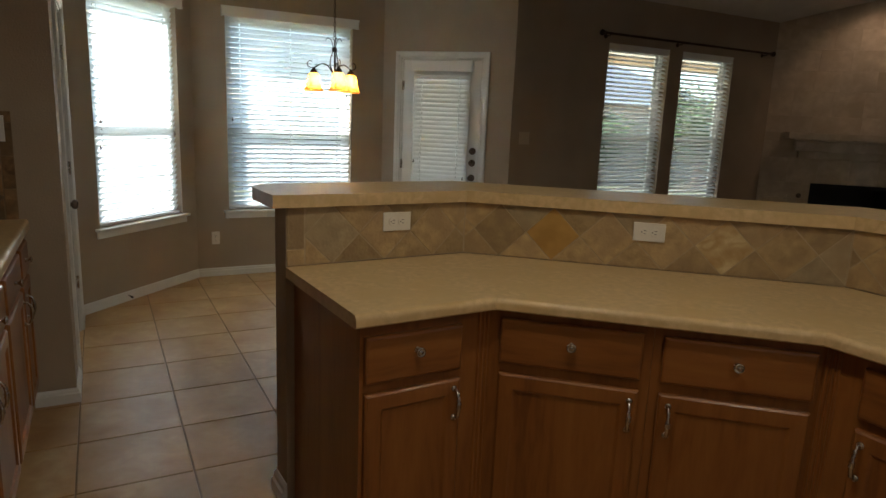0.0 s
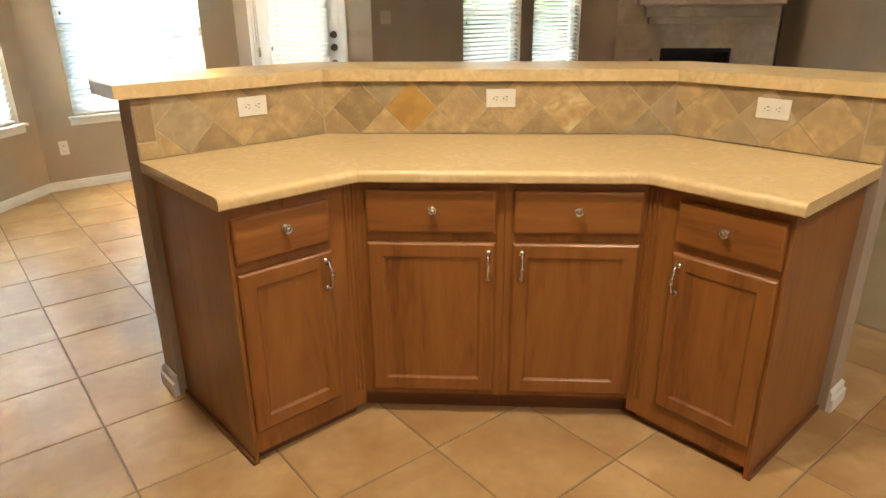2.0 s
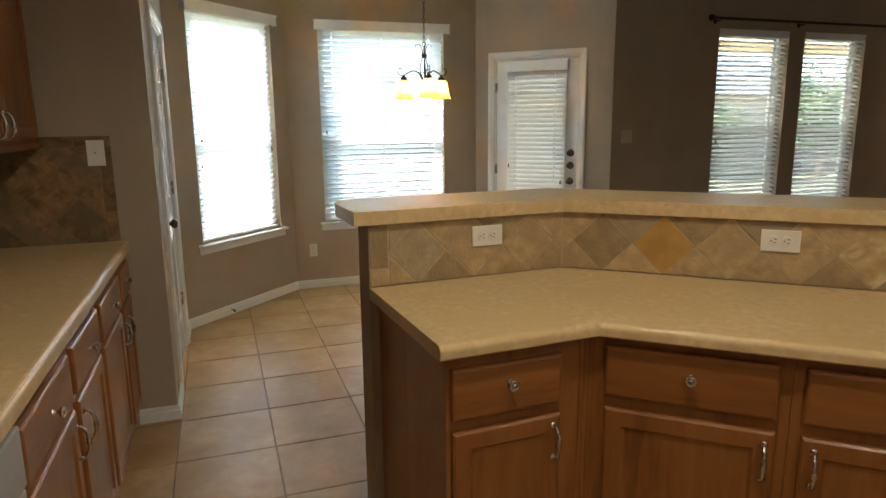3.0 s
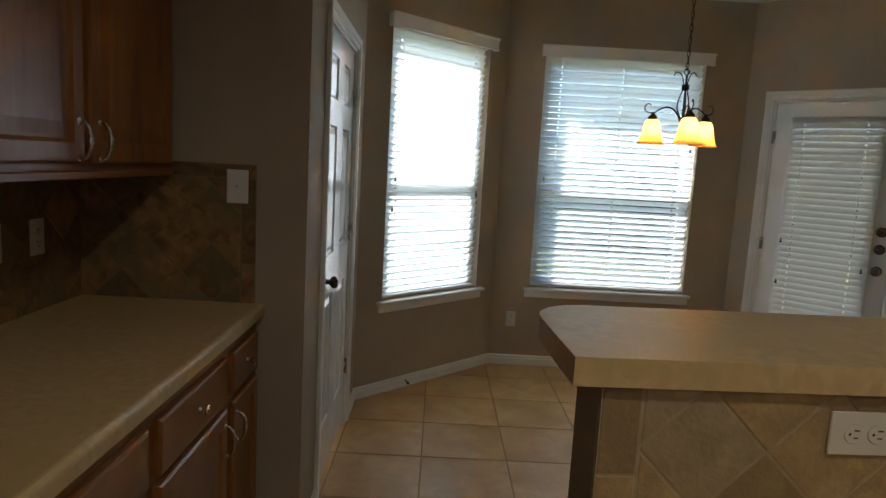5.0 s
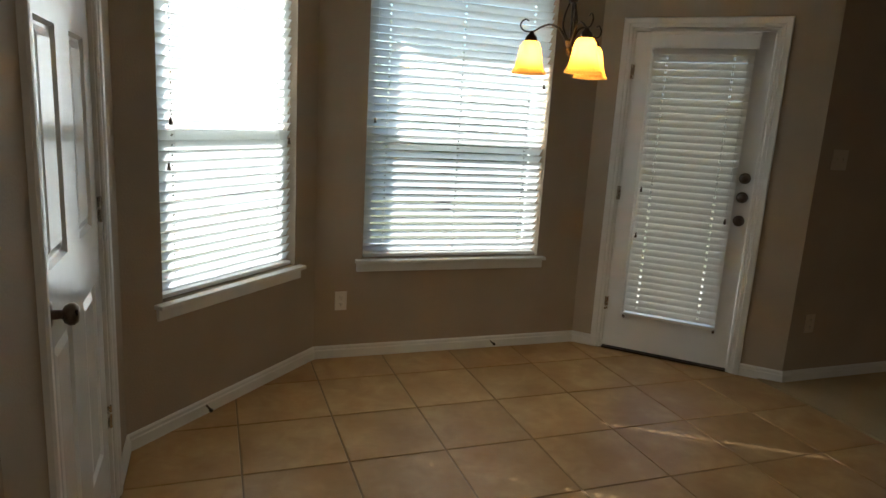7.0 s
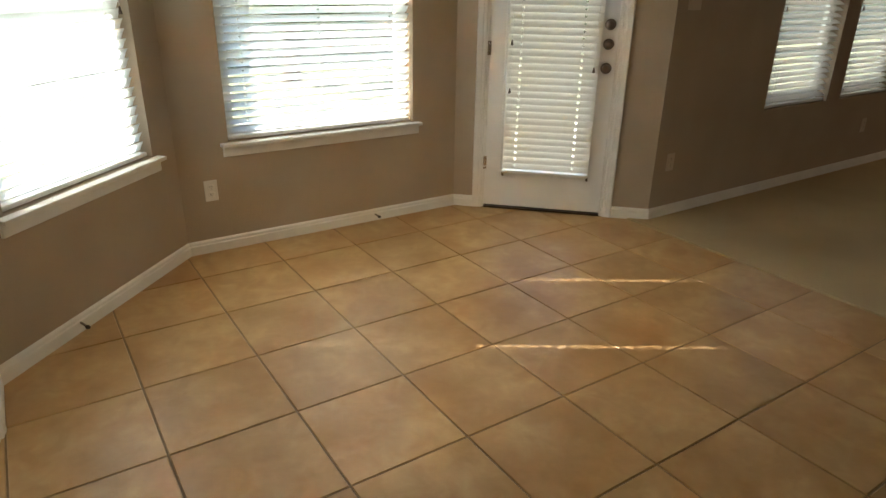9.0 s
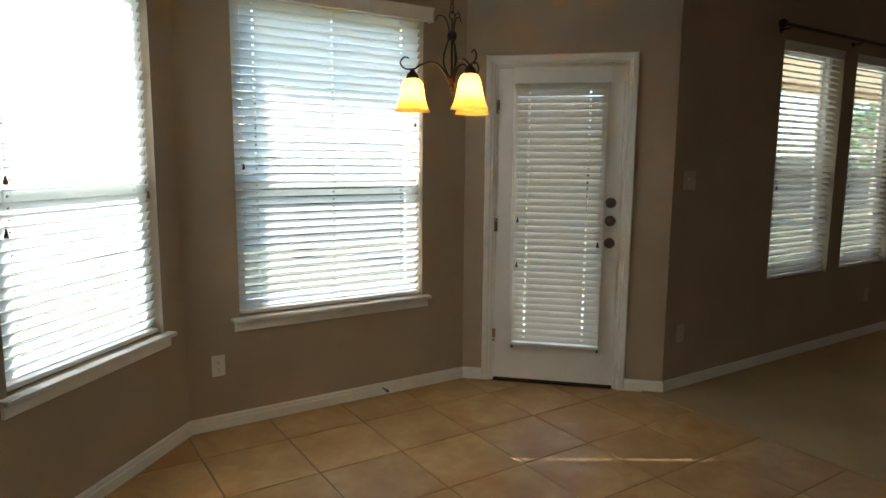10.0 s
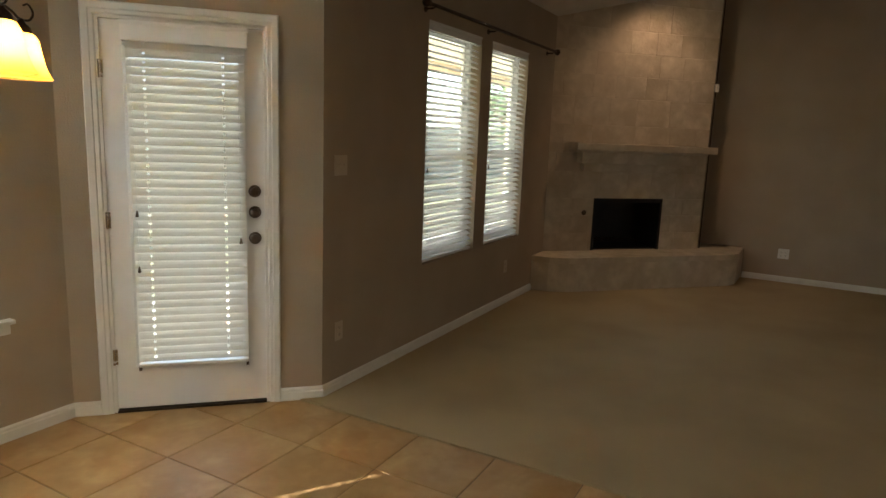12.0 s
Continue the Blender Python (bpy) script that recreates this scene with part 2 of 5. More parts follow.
M_GLASS = glassy("clear_glass", (0.93, 0.97, 0.96))
M_SCREEN = see_through("insect_screen", (0.05, 0.05, 0.05), 0.60)
M_SLAT = shining_through("white_slat", (0.82, 0.82, 0.80), (0.95, 0.97, 0.96), 0.80)
M_SLAT2 = shining_through("cream_slat", (0.82, 0.81, 0.78), (0.96, 0.95, 0.94), 0.68)
M_SLAT3 = shining_through("warm_white_slat", (0.80, 0.78, 0.73), (0.95, 0.93, 0.88), 0.32)
M_SHADE = shining_through("amber_glass", (0.85, 0.55, 0.20), (1.0, 0.68, 0.24), 0.68, 0.25)
nt_ = M_SHADE.node_tree
clear, blend = nt_.nodes.new("ShaderNodeBsdfTransparent"), nt_.nodes.new("ShaderNodeMixShader")
clear.inputs[0].default_value = (1.0, 0.80, 0.45, 1)
blend.inputs[0].default_value = 0.07
nt_.links.new(nt_.nodes["Material Output"].inputs[0].links[0].from_socket, blend.inputs[1])
nt_.links.new(clear.outputs[0], blend.inputs[2])
nt_.links.new(blend.outputs[0], nt_.nodes["Material Output"].inputs[0])
M_BULB = glowing("lit_bulb", (1.0, 0.78, 0.48), 34)
M_CAN = glowing("lit_lamp", (1.0, 0.72, 0.42), 14)


# ---- mesh helpers ----
def finish(bm, name, mat, parent=None, label="", smooth=False, kind="", category="", m=None):
    me = bpy.data.meshes.new(name)
    bmesh.ops.recalc_face_normals(bm, faces=bm.faces)
    bm.to_mesh(me)
    bm.free()
    me.materials.append(mat)
    if smooth:
        for f in me.polygons:
            f.use_smooth = True
    ob = new(name, me)
    if parent:
        ob.parent = parent
    if m is not None:
        ob.matrix_basis = m
    return tagged(ob, label, category, "", kind)


def part(name, bm, mat, parent, label="", smooth=False):
    return finish(bm, name, mat, parent, label, smooth)


def thing(name, m, label, category, group=""):
    ob = new(name)
    ob.empty_display_size = 0.1
    ob.matrix_basis = m
    return tagged(ob, label, category, group)


def box(bm, x0, x1, y0, y1, z0, z1, bevel=0.0, m=None):
    v = [bm.verts.new(c) for c in ((x0, y0, z0), (x1, y0, z0), (x1, y1, z0), (x0, y1, z0), (x0, y0, z1), (x1, y0, z1), (x1, y1, z1), (x0, y1, z1))]
    fs = [bm.faces.new([v[i] for i in q]) for q in ((0, 3, 2, 1), (4, 5, 6, 7), (0, 1, 5, 4), (1, 2, 6, 5), (2, 3, 7, 6), (3, 0, 4, 7))]
    geo = v
    if bevel:
        es = list({e for f in fs for e in f.edges})
        r = bmesh.ops.bevel(bm, geom=es, offset=bevel, segments=2, affect="EDGES", profile=0.5)
        geo = list({x for f in r["faces"] for x in f.verts} | {x for x in v if x.is_valid})
    if m is not None:
        bmesh.ops.transform(bm, matrix=m, verts=[x for x in geo if x.is_valid])
    return bm


def boxes(*rows, bevel=0.0):
    bm = bmesh.new()
    for r in rows:
        box(bm, *r, bevel=bevel)
    return bm


def prism(bm, pts, z0, z1):
    lo, hi = [bm.verts.new((x, y, z0)) for x, y in pts], [bm.verts.new((x, y, z1)) for x, y in pts]
    bm.faces.new(lo[::-1])
    bm.faces.new(hi)
    for i in range(len(pts)):
        j = (i + 1) % len(pts)
        bm.faces.new((lo[i], lo[j], hi[j], hi[i]))
    return bm


def lathe(bm, profile, n=24, m=None, turn=0.0):
    """Turns (radius, height) pairs about z."""
    rings = []
    for r, z in profile:
        rings.append([bm.verts.new((r * math.cos(turn + 2 * math.pi * k / n), r * math.sin(turn + 2 * math.pi * k / n), z)) for k in range(n)])
    for a, b in zip(rings, rings[1:]):
        for k in range(n):
            bm.faces.new((a[k], a[(k + 1) % n], b[(k + 1) % n], b[k]))
    if profile[0][0] > 1e-4:
        bm.faces.new(rings[0][::-1])
    if profile[-1][0] > 1e-4:
        bm.faces.new(rings[-1])
    if m is not None:
        bmesh.ops.transform(bm, matrix=m, verts=[v for r in rings for v in r])
    return bm


def tube(bm, pts, radii, n=8, cap=True):
    pts = [Vector(p) for p in pts]
    if not hasattr(radii, "__len__"):
        radii = [radii] * len(pts)
    rings, up = [], Vector((0.13, 0.31, 0.94)).normalized()
    for i, p in enumerate(pts):
        d = (pts[min(i + 1, len(pts) - 1)] - pts[max(i - 1, 0)]).normalized()
        a = d.cross(up)
        if a.length < 1e-3:
            a = d.cross(Vector((1, 0, 0)))
        a.normalize()
        b = d.cross(a).normalized()
        up = b.cross(d) if abs(d.dot(up)) > 0.98 else up
        rings.append([bm.verts.new(p + radii[i] * (a * math.cos(2 * math.pi * k / n) + b * math.sin(2 * math.pi * k / n))) for k in range(n)])
    for a, b in zip(rings, rings[1:]):
        for k in range(n):
            bm.faces.new((a[k], a[(k + 1) % n], b[(k + 1) % n], b[k]))
    if cap:
        bm.faces.new(rings[0][::-1])
        bm.faces.new(rings[-1])
    return bm


def curve_points(ctrl, n=8):
    """A smooth line through the points."""
    c = [Vector(p) for p in ctrl]
    c = [c[0] * 2 - c[1]] + c + [c[-1] * 2 - c[-2]]
    out = []
    for i in range(1, len(c) - 2):
        for k in range(n):
            t = k / n
            a, b, d, e = c[i - 1], c[i], c[i + 1], c[i + 2]
            out.append(0.5 * ((2 * b) + (d - a) * t + (2 * a - 5 * b + 4 * d - e) * t * t + (3 * b - a - 3 * d + e) * t ** 3))
    out.append(c[-2])
    return out


def sweep(bm, path, profile, closed=False, vertical=False):
    """Carries a profile (out, up) along a level path with mitred corners; out is to the right of the way. Without closing, the ends are cut square."""
    P = [Vector((x, y)) for x, y in path]
    n = len(P)
    rings = []
    for i in range(n):
        a = P[i] - P[i - 1] if (i or closed) else P[1] - P[0]
        b = P[(i + 1) % n] - P[i] if (i < n - 1 or closed) else P[-1] - P[-2]
        a, b = a.normalized(), b.normalized()
        na, nb = Vector((a.y, -a.x)), Vector((b.y, -b.x))
        mit = (na + nb).normalized()
        mit = mit / max(0.3, mit.dot(na))
        rings.append([bm.verts.new((P[i].x + mit.x * o, P[i].y + mit.y * o, h)) for o, h in profile])
    k = len(profile)
    for i in range(n if closed else n - 1):
        a, b = rings[i], rings[(i + 1) % n]
        for j in range(k):
            bm.faces.new((a[j], a[(j + 1) % k], b[(j + 1) % k], b[j]))
    if not closed:
        bm.faces.new(rings[0][::-1])
        bm.faces.new(rings[-1])
    return bm


def clip(poly, a, b, c):
    """The part of a polygon where a*x + b*y <= c."""
    out = []
    for i, p in enumerate(poly):
        q = poly[(i + 1) % len(poly)]
        dp, dq = a * p[0] + b * p[1] - c, a * q[0] + b * q[1] - c
        if dp <= 0:
            out.append(p)
        if dp * dq < 0:
            t = dp / (dp - dq)
            out.append((p[0] + t * (q[0] - p[0]), p[1] + t * (q[1] - p[1])))
    return out


def area(poly):
    return abs(sum(p[0] * q[1] - q[0] * p[1] for p, q in zip(poly, poly[1:] + poly[:1]))) / 2


def shrink(poly, d):
    """A convex polygon made smaller by d on every side."""
    s = sum(p[0] * q[1] - q[0] * p[1] for p, q in zip(poly, poly[1:] + poly[:1]))
    pts = poly if s > 0 else poly[::-1]
    out = list(pts)
    for p, q in zip(pts, pts[1:] + pts[:1]):
        e = Vector((q[0] - p[0], q[1] - p[1]))
        if e.length < 1e-6:
            continue
        nx, ny = e.y / e.length, -e.x / e.length
        out = clip(out, nx, ny, nx * p[0] + ny * p[1] - d)
        if len(out) < 3:
            return []
    return out


def piece_mesh(name, poly, z0, z1, ease, mat):
    """A thin stone or tile with an eased upper edge."""
    bm = bmesh.new()
    top = shrink(poly, ease)
    s = sum(p[0] * q[1] - q[0] * p[1] for p, q in zip(poly, poly[1:] + poly[:1]))
    poly = poly if s > 0 else poly[::-1]
    if len(top) != len(poly):
        prism(bm, poly, z0, z1)
    else:
        c = Vector((sum(p[0] for p in poly) / len(poly), sum(p[1] for p in poly) / len(poly)))
        key = lambda p: math.atan2(p[1] - c.y, p[0] - c.x)
        poly, top = sorted(poly, key=key), sorted(top, key=key)
        rows = [[bm.verts.new((x, y, z)) for x, y in pl] for pl, z in ((poly, z0), (poly, z1 - ease), (top, z1))]
        bm.faces.new(rows[0][::-1])
        bm.faces.new(rows[2])
        for a, b in zip(rows, rows[1:]):
            for i in range(len(poly)):
                j = (i + 1) % len(poly)
                bm.faces.new((a[i], a[j], b[j], b[i]))
    me = bpy.data.meshes.new(name)
    bmesh.ops.recalc_face_normals(bm, faces=bm.faces)
    bm.to_mesh(me)
    bm.free()
    me.materials.append(mat)
    return me


def frame_of(a, b, z=0.0):
    """Local axes on a wall from a to b as seen from the room: x along it, y into the wall, z up; origin at a."""
    d = Vector((b[0] - a[0], b[1] - a[1])).normalized()
    m = Matrix(((d.x, -d.y, 0, a[0]), (d.y, d.x, 0, a[1]), (0, 0, 1, z), (0, 0, 0, 1)))
    return m


def wall(name, a, b, z0, z1, thick, holes=(), ext=(0.0, 0.0), mat=None, top=None):
    """A wall seen from the room with a at the left; holes (x0, x1, z0, z1) go through it. ext lengthens its far face at the ends. top(x): sloping top."""
    L = math.hypot(b[0] - a[0], b[1] - a[1])
    xs = sorted({0, L, *[h[0] for h in holes], *[h[1] for h in holes]})
    zs = sorted({z0, z1, *[h[2] for h in holes], *[h[3] for h in holes]})
    bm = bmesh.new()
    solid = lambda x, z: z0 < z < z1 and 0 < x < L and not any(h[0] < x < h[1] and h[2] < z < h[3] for h in holes)
    vs = {}

    def V(x, y, z):
        xx = x
        if y > 0:
            xx = x - ext[0] if x == 0 else x + ext[1] if x == L else x
        k = (round(xx, 5), y, round(z, 5))
        if k not in vs:
            vs[k] = bm.verts.new(k)
        return vs[k]
    for x0, x1 in zip(xs, xs[1:]):
        for za, zb in zip(zs, zs[1:]):
            if not solid((x0 + x1) / 2, (za + zb) / 2):
                continue
            bm.faces.new((V(x0, 0, za), V(x1, 0, za), V(x1, 0, zb), V(x0, 0, zb)))
            bm.faces.new((V(x0, thick, za), V(x0, thick, zb), V(x1, thick, zb), V(x1, thick, za)))
            zm, xm = (za + zb) / 2, (x0 + x1) / 2
            for ok, q in ((solid(x0 - 1e-3, zm), ((x0, za), (x0, zb))), (solid(x1 + 1e-3, zm), ((x1, za), (x1, zb))), (solid(xm, za - 1e-3), ((x0, za), (x1, za))), (solid(xm, zb + 1e-3), ((x0, zb), (x1, zb)))):
                if not ok:
                    (xa, ya), (xb, yb) = q
                    bm.faces.new((V(xa, 0, ya), V(xb, 0, yb), V(xb, thick, yb), V(xa, thick, ya)))
    ob = finish(bm, name, mat or M_WALL, kind="structure", m=frame_of(a, b))
    return ob


# ---- plan ----
CEIL = 2.74
A0, A1, A2, A3, A4 = (-0.45, 1.36), (-0.45, 2.92), (0.455, 3.825), (2.215, 3.825), (3.13, 2.91)
WY = A4[1]
KX, EX, BY = -1.26, 8.63, -4.6
LD = math.hypot(A4[0] - A3[0], A4[1] - A3[1])


def along(a, b, p):
    d = Vector((b[0] - a[0], b[1] - a[1])).normalized()
    return (p[0] - a[0]) * d.x + (p[1] - a[1]) * d.y


# windows: (wall start, wall end, left, right)
w1c = along(A1, A2, (0.010, 3.38))
WIN1 = (w1c - 0.447, w1c + 0.447)
WIN2 = (0.735 - A2[0], 1.893 - A2[0])
WIN3 = (4.23 - A4[0], 5.055 - A4[0])
WIN4 = (5.25 - A4[0], 6.04 - A4[0])
d0 = along(A3, A4, (2.352, 3.688))
DR = (d0, d0 + 0.805)
ZS, ZH = 0.605, 2.33
Z3, Z4 = 0.615, 2.30

wall("wall_pantry", (A0[0], 1.3625), A1, 0, CEIL, 0.12, [(0.3625, 1.1975, -0.01, 2.055)], (0, 0.05))
wall("wall_bay_left", A1, A2, 0, CEIL, 0.16, [(WIN1[0], WIN1[1], ZS, ZH)], (0.0, 0.066))
wall("wall_bay_middle", A2, A3, 0, CEIL, 0.16, [(WIN2[0], WIN2[1], ZS, ZH)], (0.066, 0.066))
wall("wall_bay_right", A3, A4, 0, CEIL, 0.16, [(DR[0], DR[1], -0.01, 2.055)], (0.066, -0.066))
wall("wall_living", A4, (EX, A4[1]), 0, CEIL, 0.16, [(WIN3[0], WIN3[1], Z3, Z4), (WIN4[0], WIN4[1], Z3, Z4)], (-0.066, 0.16))
wall("wall_kitchen_end", (KX, 1.36), A0, 0, CEIL, 0.12, (), (0, -0.12))
wall("wall_kitchen", (KX, BY), (KX, 1.36), 0, CEIL, 0.14, (), (0.14, 0.14))
wall("wall_far", (EX, A4[1]), (EX, BY), 0, 4.4, 0.16, (), (0.16, 0.16))
wall("wall_back", (EX, BY), (KX, BY), 0, CEIL, 0.16, (), (0.0, 0.14))

# ceilings: level over kitchen and bay, vaulted over the living room
SL = 0.35
bm = bmesh.new()
prism(bm, [(KX, BY), (3.1, BY), (3.1, 2.94), A3, A2, A1, (-0.45, 1.36), (KX, 1.36)], CEIL, CEIL + 0.12)
finish(bm, "ceiling", M_CEIL, kind="structure")
bm = bmesh.new()
RY = -0.85
RZ = CEIL + SL * (WY - RY)
for y0, z0, y1, z1 in ((WY, CEIL, RY, RZ), (RY, RZ, BY, CEIL)):
    v = [bm.verts.new(c) for c in ((3.1, y0, z0), (EX, y0, z0), (EX, y1, z1), (3.1, y1, z1), (3.1, y0, z0 + 0.12), (EX, y0, z0 + 0.12), (EX, y1, z1 + 0.12), (3.1, y1, z1 + 0.12))]
    for q in ((0, 1, 2, 3), (7, 6, 5, 4), (0, 4, 5, 1), (1, 5, 6, 2), (2, 6, 7, 3), (3, 7, 4, 0)):
        bm.faces.new([v[i] for i in q])
finish(bm, "ceiling_vault", M_CEIL, kind="structure")
bm = bmesh.new()
v = [[bm.verts.new((x, y, z)) for y, z in ((WY, CEIL), (RY, RZ), (BY, CEIL))] for x in (2.98, 3.1)]
bm.faces.new(v[0])
bm.faces.new(v[1][::-1])
for i in range(3):
    j = (i + 1) % 3
    bm.faces.new((v[0][i], v[0][j], v[1][j], v[1][i]))
finish(bm, "wall_gable", M_WALL, kind="structure")

# floors
bm = bmesh.new()
prism(bm, [(KX - 0.14, BY - 0.16), (3.03, BY - 0.16), (3.03, 3.1), (2.3, 3.98), (0.3, 3.98), (KX - 0.14, 3.1)], -0.12, -0.004)
floor = finish(bm, "floor", M_GROUT, label="brown grouted screed under the ceramic floor tiles", kind="structure")
bm = bmesh.new()
prism(bm, [(3.03, BY - 0.16), (EX + 0.16, BY - 0.16), (EX + 0.16, 3.04), (3.03, 3.04)], -0.12, 0.008)
finish(bm, "floor_carpet", M_CARPET, label="beige cut-pile carpet, plain and slightly worn", kind="structure")

# skirting
BB = [(0.0, 0.0), (0.016, 0.0), (0.016, 0.048), (0.011, 0.054), (0.011, 0.066), (0.004, 0.075), (0.0, 0.075)]


def skirting(name, path):
    bm = bmesh.new()
    sweep(bm, path, BB)
    finish(bm, name, M_TRIM, kind="structure")


dvec = ((A4[0] - A3[0]) / LD, (A4[1] - A3[1]) / LD)
on_door = lambda s: (A3[0] + dvec[0] * s, A3[1] + dvec[1] * s)
skirting("baseboard_pantry", [(-0.632, 1.36), (-0.45, 1.36), (-0.45, 1.664)])
skirting("baseboard_bay", [(-0.45, 2.623), A1, A2, A3, on_door(DR[0] - 0.062)])
skirting("baseboard_living", [on_door(DR[1] + 0.062), A4, (6.42, WY)])
skirting("baseboard_far", [(EX, 1.09), (EX, BY), (KX, BY), (KX, -1.8)])

CASE = [(0.0, 0.0), (0.0, 0.006), (0.006, 0.012), (0.022, 0.012), (0.028, 0.017), (0.056, 0.019), (0.062, 0.013), (0.062, 0.0)]


def casing(name, m, x0, x1, z1, parent=None):
    """A mitred door casing round an opening, on the room side of a wall."""
    bm = bmesh.new()
    # swept in a level plane, then stood up: level x -> along, level y -> up
    sweep(bm, [(x1, 0), (x1, z1), (x0, z1), (x0, 0)], CASE)
    bmesh.ops.transform(bm, matrix=Matrix(((1, 0, 0, 0), (0, 0, -1, 0), (0, 1, 0, 0), (0, 0, 0, 1))), verts=bm.verts)
    ob = finish(bm, name, M_TRIM, parent, kind="" if parent else "structure", m=m)
    return ob


def jamb(name, m, x0, x1, z1, depth, parent=None):
    bm = boxes((x0, x0 + 0.015, 0.0, depth, 0, z1 - 0.015), (x1 - 0.015, x1, 0.0, depth, 0, z1 - 0.015), (x0, x1, 0.0, depth, z1 - 0.015, z1))
    return finish(bm, name, M_TRIM, parent, kind="" if parent else "structure", m=m)


# ---- blinds and windows ----
def blind(name, m, x0, x1, z0, z1, tilt, pitch, holes, label, valance=True, vx=None, vz=None, mat=None, vy=-0.045):
    """Slatted blind: headrail valance, slats with routed cord holes, cords, bottom rail. tilt: degrees that the room-side edge is raised."""
    th = thing(name, m, label, "window blind")
    w = 0.050
    n = int((z1 - z0 - 0.05) / pitch)
    bm = bmesh.new()
    cuts = [x0]
    for h in holes:
        cuts += [h - 0.0065, h + 0.0065]
    cuts.append(x1)
    ys = (-w / 2, -0.0065, 0.0065, w / 2)
    for i in range(len(cuts) - 1):
        for j in range(3):
            if i % 2 and j == 1:
                continue
            a, b, c, d = cuts[i], cuts[i + 1], ys[j], ys[j + 1]
            crown = lambda y: 0.0022 * (1 - (y / (w / 2)) ** 2)
            top = [bm.verts.new((x, y, crown(y) + 0.0012)) for x, y in ((a, c), (b, c), (b, d), (a, d))]
            bot = [bm.verts.new((x, y, crown(y) - 0.0012)) for x, y in ((a, c), (b, c), (b, d), (a, d))]
            bm.faces.new(top)
            bm.faces.new(bot[::-1])
            for q in range(4):
                bm.faces.new((bot[q], bot[(q + 1) % 4], top[(q + 1) % 4], top[q]))
    bmesh.ops.remove_doubles(bm, verts=bm.verts, dist=1e-5)
    me = bpy.data.meshes.new("slat")
    bmesh.ops.recalc_face_normals(bm, faces=bm.faces)
    bm.to_mesh(me)
    bm.free()
    me.materials.append(mat or M_SLAT)
    rnd = random.Random(name)
    for k in range(n):
        ob = new("slat", me)
        ob.parent = th
        z = z0 + 0.035 + pitch * (k + 0.5)
        ob.matrix_basis = pose(0, 0.045, z, -tilt + rnd.uniform(-1.3, 1.3), rnd.uniform(-0.08, 0.08), rnd.uniform(-0.12, 0.12))
    part("bottom_rail", boxes((x0, x1, 0.022, 0.068, z0 + 0.006, z0 + 0.026), bevel=0.004), M_VINYL, th)
    part("headrail", boxes((x0, x1, 0.015, 0.07, z1 - 0.045, z1 - 0.002)), M_VINYL, th)
    if valance:
        a, b = vx or (x0 - 0.03, x1 + 0.03)
        c, d = vz or (z1 - 0.055, z1 + 0.03)
        bm = bmesh.new()
        y0 = vy
        box(bm, a, b, y0, y0 + 0.010, c + 0.012, d - 0.014)
        box(bm, a - 0.004, b + 0.004, y0 - 0.007, y0 + 0.010, d - 0.014, d)
        box(bm, a - 0.002, b + 0.002, y0 - 0.004, y0 + 0.010, c, c + 0.012)
        for s in (a, b - 0.010):
            box(bm, s, s + 0.010, y0 + 0.011, max(-0.001, y0 + 0.02), c, d)
        part("valance", bm, M_VINYL, th)
    for h in holes:
        bm = bmesh.new()
        for y in (0.045 - w / 2 * math.cos(radians(tilt)) - 0.002, 0.045 + w / 2 * math.cos(radians(tilt)) + 0.002):
            tube(bm, [(h, y, z0 + 0.02), (h, y, z1 - 0.03)], 0.0009, 5)
        part("ladder_cord", bm, M_VINYL, th)
    return th


def tassel(th, x, z, top, y=0.008):
    bm = bmesh.new()
    lathe(bm, [(0.0, 0.034), (0.004, 0.030), (0.006, 0.018), (0.009, 0.004), (0.0075, 0.0)], 10, Matrix.Translation((x, y, z)))
    part("cord_tassel", bm, M_KNOB, th)
    part("cord", tube(bmesh.new(), [(x, y, z + 0.03), (x, y + 0.002, top)], 0.0009, 5), M_VINYL, th)


